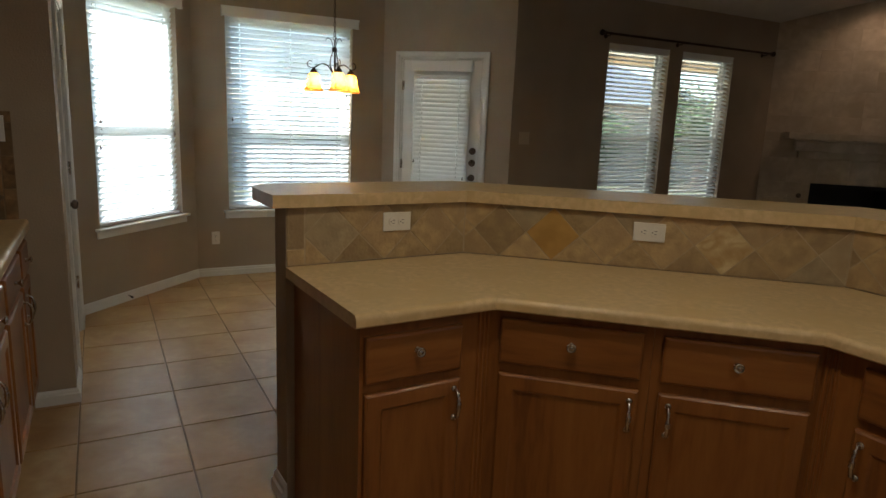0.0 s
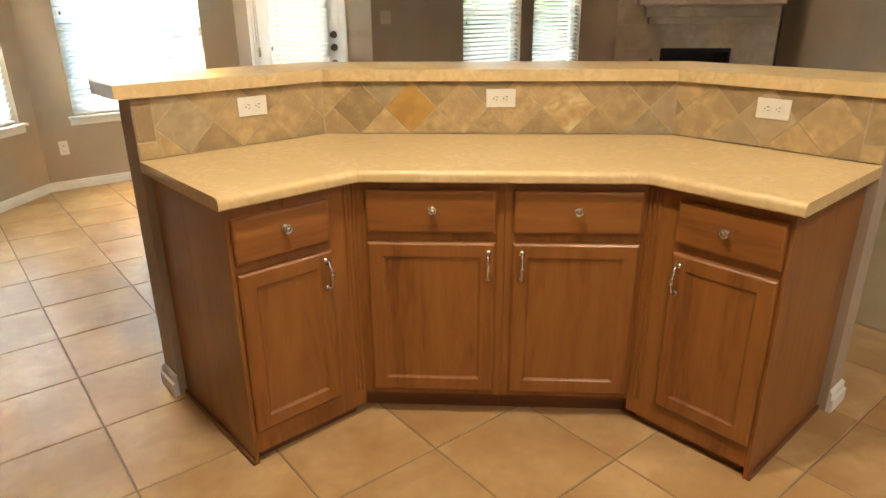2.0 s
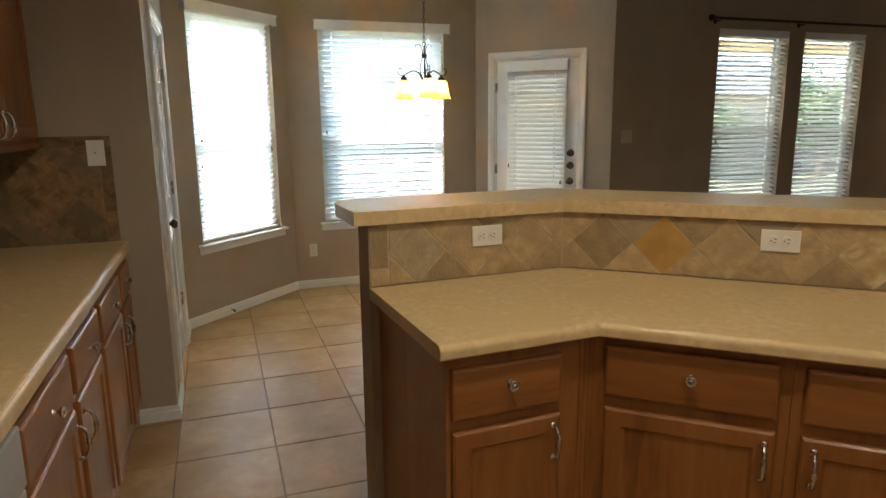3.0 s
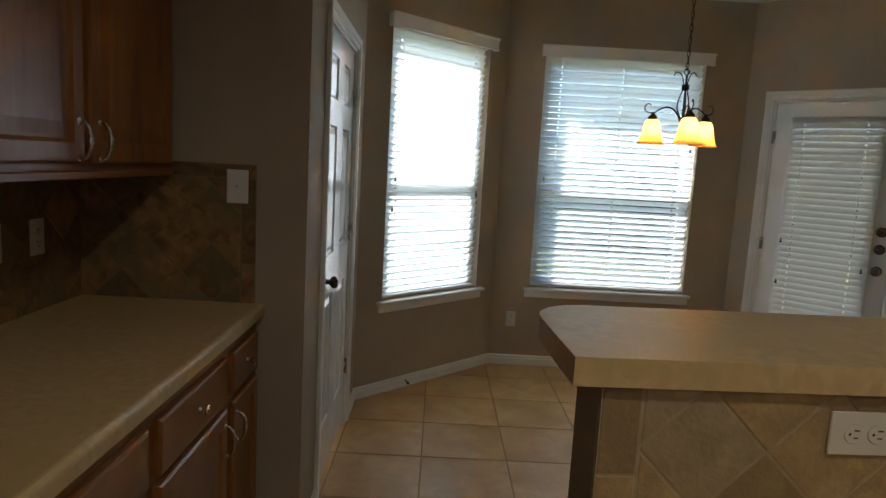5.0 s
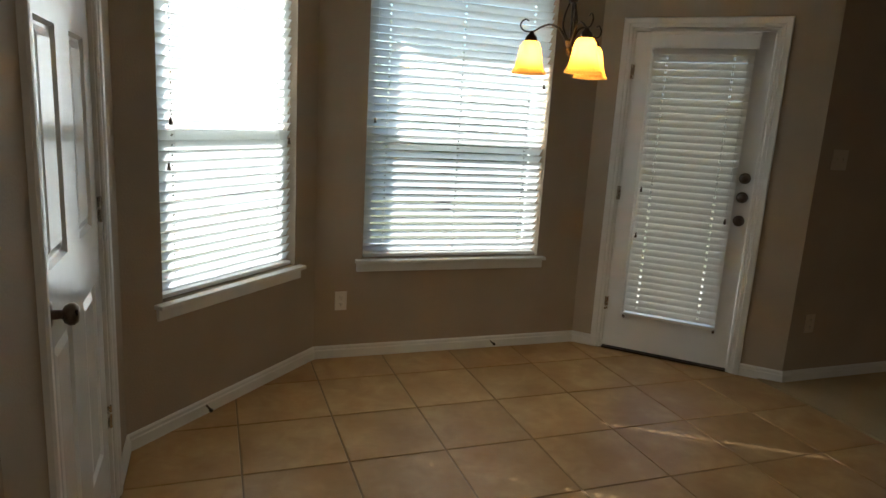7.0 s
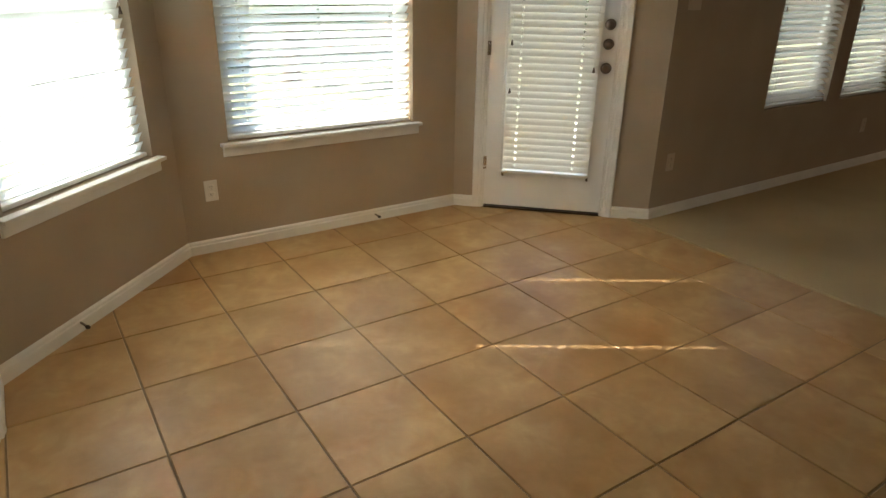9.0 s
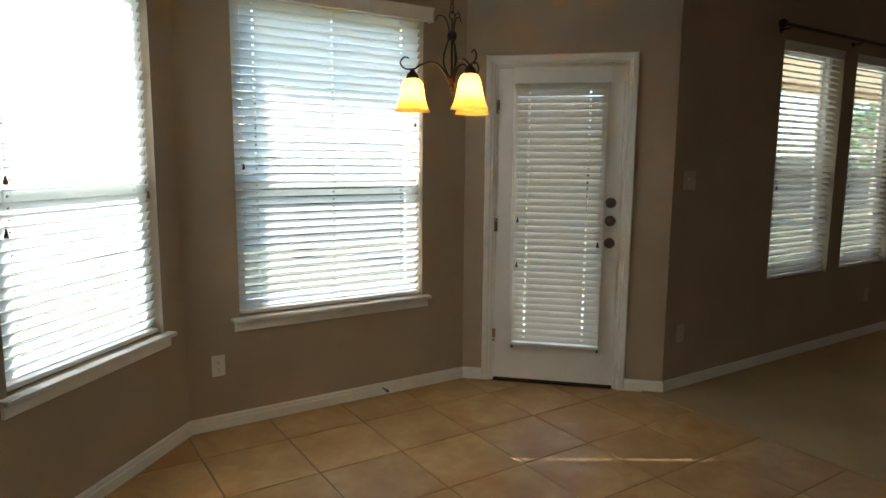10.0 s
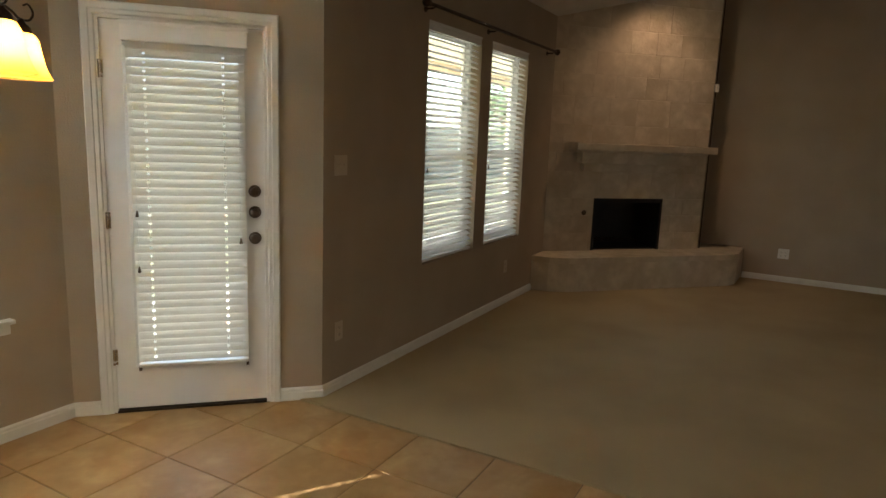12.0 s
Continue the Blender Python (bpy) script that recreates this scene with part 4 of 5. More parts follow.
CAB_LABEL = "honey oak island base cabinet, one drawer above one door"
(bp, bq), (ep, eq) = turned(FQ, FP, END_C)
backs = wing_line(WQ - 0.002, WP, END_C)
for side in (-1, 1):
    # middle unit
    cab = tagged(thing("base_cabinet", ISL, CAB_LABEL, "kitchen cabinet"), group="island base cabinets")
    pts = [(0.018 + 0.0005 * side, FQ), (FP * side, FQ), (WP * side, WQ - 0.002), (0.018 + 0.0005 * side, WQ - 0.002)]
    part("body", prism(bmesh.new(), pts, 0.088, CB - 0.001), M_OAK, cab)
    pts = [(0.018 + 0.0005 * side, FQ + 0.055), ((FP + 0.02) * side, FQ + 0.055), (WP * side, WQ - 0.05), (0.018 + 0.0005 * side, WQ - 0.05)]
    part("plinth", prism(bmesh.new(), pts, 0.001, 0.088), M_OAK_SHADED, cab)
    if side > 0:
        xa, xb = 0.048, 0.470
    else:
        xa, xb = -0.450, -0.012
    d = drawer_front(cab, xa, xb, 0.727, 0.874, FQ - 0.0195)
    cab_knob(d, -0.224 if side < 0 else 0.257, 0.812, FQ - 0.0195)
    d = cab_door(cab, xa, xb, 0.115, 0.692, FQ - 0.0195)
    pull(d, -0.037 if side < 0 else 0.078, 0.610, FQ - 0.0195)
    # wing unit, in axes along its own front
    m = ISL @ pose(-bp if side < 0 else bp, bq, 0, 0, 0, 45 if side < 0 else -45)
    cab = tagged(thing("base_cabinet", m, CAB_LABEL.replace("island", "angled island end"), "kitchen cabinet"), group="island base cabinets")
    loc = lambda pts: to_local(ISL.inverted() @ m, pts)
    L = math.hypot(ep - bp, eq - bq)
    pts = loc([(side * bp, bq), (side * ep, eq), (side * backs[3][0], backs[3][1]), (side * WP, WQ - 0.002)])
    part("body", prism(bmesh.new(), pts, 0.042, CB - 0.001), M_OAK, cab)
    sg = side
    f = lambda a, b: tuple(sorted((sg * a, sg * b)))
    dd = math.hypot(backs[3][0] - ep, backs[3][1] - eq)
    xa, xb = f(0.0, L - 0.02)
    part("plinth", boxes((xa + (0.0 if side < 0 else 0.03), xb - (0.03 if side < 0 else 0.0), 0.030, 0.45, 0.001, 0.042)), M_OAK_SHADED, cab)
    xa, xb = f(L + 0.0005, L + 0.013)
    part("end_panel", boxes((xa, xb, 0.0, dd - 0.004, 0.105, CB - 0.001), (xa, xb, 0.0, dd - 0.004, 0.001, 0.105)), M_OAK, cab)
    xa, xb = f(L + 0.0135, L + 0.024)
    part("shoe_moulding", boxes((xa, xb, 0.0, dd - 0.004, 0.001, 0.018)), M_OAK_SHADED, cab)
    xa, xb = f(0.006, 0.046)
    bm = bmesh.new()
    for k in range(3):
        x = sg * (0.014 + 0.016 * k)
        tube(bm, [(x, -0.001, 0.11), (x, -0.001, CB - 0.012)], 0.005, 8)
    part("fluted_filler", bm, M_OAK, cab)
    xa, xb = f(0.118, 0.446)
    dz = 0.016 if side < 0 else 0.008
    d = drawer_front(cab, xa, xb, 0.738 - dz, 0.882 - dz, -0.0195)
    cab_knob(d, sg * 0.280, 0.808, -0.0195)
    d = cab_door(cab, xa, xb, 0.130, 0.706 - dz, -0.0195)
    pull(d, sg * 0.142, 0.612, -0.0195)

# outlets on the island splashback, lying on their side
for (m, x, z) in ((ISL @ pose(0, WQ, 0), 0.014, 1.092), (ISL @ pose(-WP, WQ, 0, 0, 0, 45), -0.320, 1.092), (ISL @ pose(WP, WQ, 0, 0, 0, -45), 0.385, 1.090)):
    outlet(m @ pose(x, -0.011, z, 0, 90, 0), 0.072, 0.118, "duplex", "ivory electrical outlet lying sideways in the island slate tiles", M_PLATE)

# ---- kitchen run along the wall ----
MK = frame_of((-0.625, BY), (-0.625, 1.36))  # x runs along +y, y goes into the wall (-x)
ky = lambda y: y - BY
runs = [(-0.56, -0.015, 1), (-0.015, 0.475, -1), (0.475, 1.02, 1), (1.02, 1.358, -1), (-1.78, -1.16, 1)]
for y0, y1, s in runs:
    cab = tagged(thing("base_cabinet", MK @ Matrix.Translation((ky(y0), 0, 0)), "honey oak base cabinet along the kitchen wall, drawer above door", "kitchen cabinet"), group="kitchen base cabinets")
    w = y1 - y0
    part("body", boxes((0.0005, w - 0.0005, 0.0, 0.63, 0.105, CB - 0.002)), M_OAK, cab)
    part("plinth", boxes((0.0005, w - 0.0005, 0.075, 0.60, 0.001, 0.105)), M_OAK_SHADED, cab)
    a, b = 0.028, w - 0.028
    d = drawer_front(cab, a, b, 0.715, 0.858, -0.0195)
    cab_knob(d, w / 2, 0.787, -0.0195)
    d = cab_door(cab, a, b, 0.135, 0.692, -0.0195)
    pull(d, b - 0.03 if s > 0 else a + 0.03, 0.60, -0.0195)
dw = thing("dishwasher", MK @ Matrix.Translation((ky(-1.16), 0, 0)), "grey enamel dishwasher built in under the kitchen worktop", "dishwasher")
part("body", boxes((0.002, 0.598, 0.0, 0.60, 0.105, CB - 0.012)), M_BLACK, dw)
part("door_panel", box(bmesh.new(), 0.005, 0.595, -0.022, -0.0005, 0.13, 0.74, 0.004), M_STEEL, dw)
part("control_panel", box(bmesh.new(), 0.005, 0.595, -0.026, -0.0005, 0.748, 0.885, 0.005), M_STEEL, dw)
part("plinth", boxes((0.005, 0.595, 0.06, 0.55, 0.001, 0.104)), M_BLACK, dw)
bm = bmesh.new()
prism(bm, [(KX + 0.001, -1.80), (-0.595, -1.80), (-0.595, 1.359), (KX + 0.001, 1.359)], CB - 0.001, CT + 0.003)
es = [e for e in bm.edges if all(abs(v.co.x + 0.595) < 1e-5 and v.co.z > CB for v in e.verts)]
bmesh.ops.bevel(bm, geom=es, offset=0.016, segments=4, affect="EDGES", profile=0.5)
tagged(finish(bm, "worktop", M_LAM), "tan mottled laminate worktop with rolled edge along kitchen wall", "countertop")

MU = frame_of((-0.93, BY), (-0.93, 1.36))
for y0, y1, ds in ((-0.74, 0.27, ((-0.72, -0.245), (-0.215, 0.252))), (0.27, 1.345, ((0.292, 0.765), (0.790, 1.318)))):
    cab = tagged(thing("wall_cabinet", MU @ Matrix.Translation((ky(y0), 0, 0)), "honey oak wall cabinet with two raised-panel doors above the worktop", "kitchen cabinet"), group="kitchen wall cabinets")
    part("body", boxes((0.0005, y1 - y0 - 0.0005, 0.0, 0.328, 1.42, 2.49)), M_OAK, cab)
    part("light_rail", boxes((0.0005, y1 - y0 - 0.0005, -0.012, 0.012, 1.398, 1.4195), bevel=0.003), M_OAKH, cab)
    for i, (a, b) in enumerate(ds):
        d = cab_door(cab, a - y0, b - y0, 1.440, 2.47, -0.0195, 0.019, 0.058, True)
        pull(d, (b - y0 - 0.032) if i == 0 else (a - y0 + 0.045), 1.50 if i == 0 else 1.50, -0.0195)


# ---- fireplace ----
FS = lambda s, c: ((c / 2 ** 0.5 + s) / 2 ** 0.5, (c / 2 ** 0.5 - s) / 2 ** 0.5)
FC = 9.65
fa, fb = 2.53, 4.635
MF = frame_of(FS(fa, FC), FS(fb, FC))
fo = (3.27 - fa, 4.115 - fa, 0.365, 0.93)
FL = fb - fa
FTOP = 3.42
fire = thing("fireplace", MF, "unlit cream limestone corner fireplace with stepped mantel and raised hearth", "fireplace")
bm = bmesh.new()
for r in ((0, fo[0], 0.0035, 0.70, 0.0, FTOP), (fo[1], FL, 0.0035, 0.70, 0.0, FTOP), (fo[0], fo[1], 0.0035, 0.70, fo[3], FTOP), (fo[0], fo[1], 0.0035, 0.70, 0.0, fo[2])):
    box(bm, *r)
part("chimney_breast", bm, M_MORTAR, fire)
bm = boxes((fo[0] + 0.002, fo[1] - 0.002, 0.50, 0.52, fo[2], fo[3]), (fo[0] + 0.001, fo[0] + 0.012, 0.04, 0.50, fo[2], fo[3]), (fo[1] - 0.012, fo[1] - 0.001, 0.04, 0.50, fo[2], fo[3]), (fo[0] + 0.012, fo[1] - 0.012, 0.04, 0.50, fo[3] - 0.012, fo[3] - 0.001), (fo[0] + 0.012, fo[1] - 0.012, 0.04, 0.50, fo[2] + 0.001, fo[2] + 0.010))
part("firebox", bm, M_BLACK, fire)
part("firebox_surround", boxes((fo[0], fo[0] + 0.03, -0.004, 0.03, fo[2], fo[3]), (fo[1] - 0.03, fo[1], -0.004, 0.03, fo[2], fo[3]), (fo[0] + 0.03, fo[1] - 0.03, -0.004, 0.03, fo[3] - 0.045, fo[3])), M_BLACK, fire)
bm = bmesh.new()
for k in range(7):
    x = fo[0] + 0.16 + k * 0.085
    tube(bm, [(x, 0.14, fo[2] + 0.13), (x, 0.16, fo[2] + 0.08), (x, 0.36, fo[2] + 0.08)], 0.006, 6)
for y in (0.18, 0.32):
    tube(bm, [(fo[0] + 0.13, y, fo[2] + 0.072), (fo[1] - 0.13, y, fo[2] + 0.072)], 0.006, 6)
for x in (fo[0] + 0.16, fo[1] - 0.16):
    for y in (0.18, 0.32):
        tube(bm, [(x, y, fo[2] + 0.011), (x, y, fo[2] + 0.075)], 0.006, 6)
part("grate", bm, M_BRONZE, fire)
c0_ = 3.77 - fa
for nm, h, out, za, zb in (("mantel_lower", 0.69, 0.075, 1.215, 1.300), ("mantel_middle", 0.74, 0.12, 1.302, 1.415), ("mantel_shelf", 0.84, 0.20, 1.435, 1.510)):
    part(nm, boxes((c0_ - h, min(c0_ + h, FL - 0.0), -out, 0.004, za, zb), bevel=0.006), M_STONE, fire)
part("mantel_neck", boxes((c0_ - 0.77, c0_ + 0.77, -0.14, 0.004, 1.416, 1.434)), M_STONE, fire)
bm = bmesh.new()
lathe(bm, [(0.028, 0), (0.028, 0.003), (0.010, 0.006), (0.008, 0.012)], 14, Matrix.Translation((3.16 - fa, -0.002, 0.775)) @ Matrix.Rotation(math.pi / 2, 4, "X"))
part("gas_valve", bm, M_KNOB, fire)
hp = [(6.43, WY - 0.002), (6.44, 2.72), (6.53, 2.54), (7.95, 1.17), (8.09, 1.11), (8.626, 1.10), (8.626, 1.6), (7.95, 2.2), (7.3, WY - 0.002)]
inv = MF.inverted()
hl = [tuple((inv @ Vector((x, y, 0)))[:2]) for x, y in hp]
cx_, cy_ = sum(p[0] for p in hl) / len(hl), sum(p[1] for p in hl) / len(hl)
part("hearth_base", prism(bmesh.new(), [(p[0], p[1] + (0.02 if i in (1, 2, 3, 4) else 0)) for i, p in enumerate(hl)], 0.009, 0.303), M_STONE, fire)
part("hearth_slab", prism(bmesh.new(), hl, 0.304, 0.363), M_STONE, fire)
box_ = thing("alarm_sensor", MF @ Matrix.Translation((FL + 0.03, 0.02, 2.15)), "small white alarm sensor beside the chimney breast", "alarm sensor")
part("casing", box(bmesh.new(), -0.022, 0.022, -0.03, 0.0, -0.04, 0.04, 0.004), M_WPLATE, box_)
bm = bmesh.new()
tube(bm, [(0.0, -0.008, 0.04), (0.0, -0.008, 1.0)], 0.006, 6)
tube(bm, [(0.0, -0.008, -0.04), (0.0, -0.008, -1.78)], 0.006, 6)
part("cable", bm, M_BRONZE, box_)

# recessed lamp over the chimney and the vent
tilt = math.degrees(math.atan(SL))
cz = lambda y: CEIL + SL * (WY - y)
can = thing("recessed_lamp", pose(7.05, 1.72, cz(1.72) - 0.001, -tilt), "lit recessed ceiling lamp in front of the chimney", "ceiling lamp")
bm = bmesh.new()
lathe(bm, [(0.060, 0.0), (0.060, -0.006), (0.085, -0.006), (0.090, 0.0)], 28)
part("trim_ring", bm, M_TRIM, can)
bm = bmesh.new()
lathe(bm, [(0.0, -0.003), (0.058, -0.003), (0.058, -0.002), (0.0, -0.0018)], 28)
part("lens", bm, M_CAN, can)
lamp("recessed_spot", "SPOT", 2.1, (1.0, 0.62, 0.38), look((7.05, 1.72, cz(1.72) - 0.03), (7.5, 2.1, 1.7)), radius=0.05, spot=radians(100))
vent = thing("ceiling_vent", pose(5.62, 2.12, cz(2.12) - 0.001, -tilt), "brown metal air vent in the vaulted ceiling", "air vent")
part("frame", boxes((-0.17, 0.17, -0.09, -0.07, -0.012, 0), (-0.17, 0.17, 0.07, 0.09, -0.012, 0), (-0.17, -0.15, -0.07, 0.07, -0.012, 0), (0.15, 0.17, -0.07, 0.07, -0.012, 0)), M_FENCE, vent)
for k in range(7):
    bm = bmesh.new()
    box(bm, -0.15, 0.15, -0.009, 0.009, -0.001, 0.001, m=pose(0, -0.06 + 0.02 * k, -0.008, 35))
    part("slat", bm, M_FENCE, vent)

# unseen recessed lamps over the kitchen, and fill panels added at the back wall
for x, y, dim in ((0.55, -2.9, 0.7), (0.40, -1.2, 1.2), (2.1, -2.6, 0.2)):
    can = thing("recessed_lamp", pose(x, y, CEIL - 0.001), "lit recessed lamp in the kitchen ceiling", "ceiling lamp")
    bm = bmesh.new()
    lathe(bm, [(0.060, 0.0), (0.060, -0.006), (0.085, -0.006), (0.090, 0.0)], 28)
    part("trim_ring", bm, M_TRIM, can)
    bm = bmesh.new()
    lathe(bm, [(0.0, -0.003), (0.058, -0.003), (0.058, -0.002), (0.0, -0.0018)], 28)
    part("lens", bm, M_CAN, can)
    lamp("kitchen_spot", "SPOT", KITCHEN * dim, (1.0, 0.86, 0.63), look((x, y, CEIL - 0.03), (x + 0.15, y + 0.5, 0)), radius=0.055, spot=radians(150))
# area fills added against the closed back wall, which has no windows
for x0_, x1_, z0_, z1_ in ((-0.27, 1.33, 1.1, 2.2), (2.93, 4.73, 0.6, 2.3)):
    lamp("window_daylight", "AREA", BACKFILL * (x1_ - x0_) * (z1_ - z0_), (1.0, 0.96, 0.90), look(((x0_ + x1_) / 2, BY + 0.02, (z0_ + z1_) / 2), ((x0_ + x1_) / 2, 0, (z0_ + z1_) / 2)), size=x1_ - x0_, size_y=z1_ - z0_)

# ---- chandelier ----
CX, CY = 1.34, 2.68
ch = thing("chandelier", pose(CX, CY, 0.012), "lit wrought iron chandelier with three amber glass bell shades", "chandelier")
bm = bmesh.new()
lathe(bm, [(0.0, CEIL - 0.035), (0.012, CEIL - 0.034), (0.030, CEIL - 0.022), (0.058, CEIL - 0.010), (0.062, CEIL - 0.013)], 24)
part("canopy", bm, M_BRONZE, ch, smooth=True)
bm = bmesh.new()
for k in range(19):
    z = CEIL - 0.052 - k * 0.034
    m = Matrix.Translation((0, 0, z)) @ Matrix.Rotation(math.pi / 2 * (k % 2), 4, "Z")
    pts = [(m @ Vector((0.0085 * math.cos(a), 0, 0.0215 * math.sin(a)))) for a in [2 * math.pi * j / 12 for j in range(13)]]
    tube(bm, pts, 0.0021, 6, cap=False)
tube(bm, [(0.003, 0.003, CEIL - 0.03), (0.003, -0.002, 2.4), (0.002, 0.003, 2.05)], 0.0016, 5)
part("chain", bm, M_BRONZE, ch)
bm = bmesh.new()
pts = [(0.014 * math.cos(a), 0, 2.045 + 0.016 * math.sin(a)) for a in [2 * math.pi * j / 16 for j in range(17)]]
tube(bm, pts, 0.003, 6, cap=False)
lathe(bm, [(0.005, 1.80), (0.005, 2.03)], 10)
lathe(bm, [(0.0, 1.728), (0.006, 1.735), (0.012, 1.752), (0.008, 1.766), (0.015, 1.775), (0.017, 1.790), (0.006, 1.802)], 16)
lathe(bm, [(0.014, 1.945), (0.020, 1.950), (0.020, 1.975), (0.014, 1.980)], 14)
part("stem", bm, M_BRONZE, ch)
A_CH = 142.5
for k in range(3):
    a = radians(A_CH + 120 * k)
    c, s = math.cos(a), math.sin(a)
    P = lambda r, z: (r * c, r * s, z)
    bm = bmesh.new()
    R = 0.166
    pts = curve_points([P(0.012, 1.775), P(0.020, 1.800), P(0.050, 1.842), P(0.090, 1.858), P(0.130, 1.846), P(R - 0.005, 1.829), P(R + 0.035, 1.832), P(R + 0.052, 1.856), P(R + 0.034, 1.878), P(R + 0.014, 1.872)], 6)
    tube(bm, pts, [0.0052 - 0.0022 * j / len(pts) for j in range(len(pts))], 8)
    pts = curve_points([P(0.010, 1.790), P(0.034, 1.850), P(0.030, 1.900), P(0.013, 1.955), P(0.015, 2.000), P(0.032, 2.038), P(0.058, 2.046), P(0.070, 2.028)], 6)
    tube(bm, pts, [0.0045 - 0.002 * j / len(pts) for j in range(len(pts))], 8)
    part("arm", bm, M_BRONZE, ch, smooth=True)
    bm = bmesh.new()
    lathe(bm, [(0.004, 1.832), (0.008, 1.829), (0.012, 1.818), (0.024, 1.806), (0.028, 1.790), (0.024, 1.787)], 18, Matrix.Translation((R * c, R * s, 0)))
    part("socket_cup", bm, M_BRONZE, ch, smooth=True)
    bm = bmesh.new()
    outer = [(0.026, 1.789), (0.035, 1.783), (0.044, 1.766), (0.049, 1.740), (0.054, 1.711), (0.061, 1.685), (0.070, 1.664), (0.076, 1.654)]
    inner = [(r - 0.0028, z) for r, z in outer[::-1]]
    ring = outer + [(0.0755, 1.651)] + inner
    lathe(bm, ring, 32, Matrix.Translation((R * c, R * s, 0)))
    sh = part("shade", bm, M_SHADE, ch, "amber glass bell shade", True)
    bm = bmesh.new()
    lathe(bm, [(0.0, 1.690), (0.010, 1.692), (0.019, 1.702), (0.022, 1.716), (0.019, 1.732), (0.012, 1.748), (0.011, 1.775), (0.0, 1.776)], 18, Matrix.Translation((R * c, R * s, 0)))
    part("bulb", bm, M_BULB, ch, "lit bulb", True)

# ---- outside ----
bm = bmesh.new()
prism(bm, [(-300, -300), (300, -300), (300, 300), (-300, 300)], -0.6, -0.16)
finish(bm, "ground", M_GRASS, label="green lawn around the house", kind="structure")
bm = bmesh.new()
prism(bm, [(3.28, 3.06), (11.2, 3.06), (11.2, 5.6), (2.0, 5.6), (2.0, 4.30)], -0.155, -0.03)
finish(bm, "patio", M_CONC, label="grey concrete patio slab outside the living room", kind="structure")
pc_ = thing("patio_cover", Matrix.Identity(4), "tan boarded patio roof on a beam and posts", "patio roof")
part("soffit", prism(bmesh.new(), [(3.205, 3.06), (10.6, 3.06), (10.6, 4.9), (2.25, 4.9), (2.25, 4.005)], 2.42, 2.50), M_PATIO, pc_)
part("beam", boxes((2.26, 10.6, 4.70, 4.86, 2.31, 2.419)), M_PATIO, pc_)
for x in (2.75, 10.35):
    part("post", boxes((x - 0.13, x + 0.13, 4.65, 4.91, -0.03, 2.309), (x - 0.16, x + 0.16, 4.62, 4.94, -0.03, 0.12)), M_PATIO, pc_)

# eave round the bay
eo = 0.615
ew = [(-1.30 - 0.5, 1.52 + 0.16), (A1[0] - 0.16, 1.52 + 0.16), (A1[0] - 0.16, A1[1] + 0.066), (A2[0] - 0.066, A2[1] + 0.16), (2.245, A2[1] + 0.16)]
ex = [(-1.30 - 0.5, 1.52 + eo), (A1[0] - eo, 1.52 + eo), (A1[0] - eo, A1[1] + 0.255), (A2[0] - 0.255, A2[1] + eo), (2.245, A2[1] + eo)]
finish(prism(bmesh.new(), ew[::-1] + ex, 2.58, 2.76), "trim_eave", M_VINYL, kind="structure")

fence = thing("fence", Matrix.Identity(4), "weathered cedar board fence behind the lawn", "fence")


def fence_run(a, b, n_max=300):
    L = math.hypot(b[0] - a[0], b[1] - a[1])
    n = int(L / 0.147)
    me = bpy.data.meshes.new("board")
    bm = box(bmesh.new(), -0.068, 0.068, -0.009, 0.009, -0.16, 1.70)
    bm.to_mesh(me)
    bm.free()
    me.materials.append(M_FENCE)
    ang = math.atan2(b[1] - a[1], b[0] - a[0])
    for k in range(n):
        t = (k + 0.5) / n
        ob = new("board", me)
        ob.parent = fence
        ob.matrix_basis = Matrix.Translation((a[0] + (b[0] - a[0]) * t, a[1] + (b[1] - a[1]) * t, random.uniform(-0.012, 0.012))) @ Matrix.Rotation(ang, 4, "Z")


fence_run((-6, 13.5), (34, 13.5))


def house(m, w, d, eave, ridge, label):
    th = thing("neighbour_house", m, label, "house")
    part("wall", boxes((-w / 2, w / 2, -d / 2, d / 2, -0.2, eave)), M_BRICK, th)
    bm = bmesh.new()
    o = 0.45
    lo = [bm.verts.new(c) for c in ((-w / 2 - o, -d / 2 - o, eave), (w / 2 + o, -d / 2 - o, eave), (w / 2 + o, d / 2 + o, eave), (-w / 2 - o, d / 2 + o, eave))]
    hi = [bm.verts.new(c) for c in ((-w / 2 + d / 2, 0, ridge), (w / 2 - d / 2, 0, ridge))]
    bm.faces.new(lo[::-1])
    for q in ((lo[0], lo[1], hi[1], hi[0]), (lo[1], lo[2], hi[1]), (lo[2], lo[3], hi[0], hi[1]), (lo[3], lo[0], hi[0])):
        bm.faces.new(q)
    part("roof", bm, M_ROOF, th)
    part("fascia", boxes((-w / 2 - o, w / 2 + o, -d / 2 - o - 0.03, -d / 2 - o, eave - 0.14, eave + 0.02)), M_VINYL, th)
    for k in range(int(w / 3)):
        x = -w / 2 + 1.5 + 3 * k
        wd = part("window", boxes((x - 0.5, x + 0.5, -d / 2 - 0.03, -d / 2 - 0.001, 0.9, 2.1)), M_VINYL, th)
        part("pane", boxes((x - 0.44, x + 0.44, -d / 2 - 0.036, -d / 2 - 0.031, 0.96, 2.04)), M_SLOT, wd)
    return th


house(pose(14.6, 22, -0.2, 0, 0, -6), 15, 9, 2.7, 5.2, "single-storey brick house with hipped grey roof beyond the fence")
house(pose(-3.5, 26, -0.2, 0, 0, 4), 14, 9, 2.7, 5.3, "single-storey brick house with grey roof behind the fence")


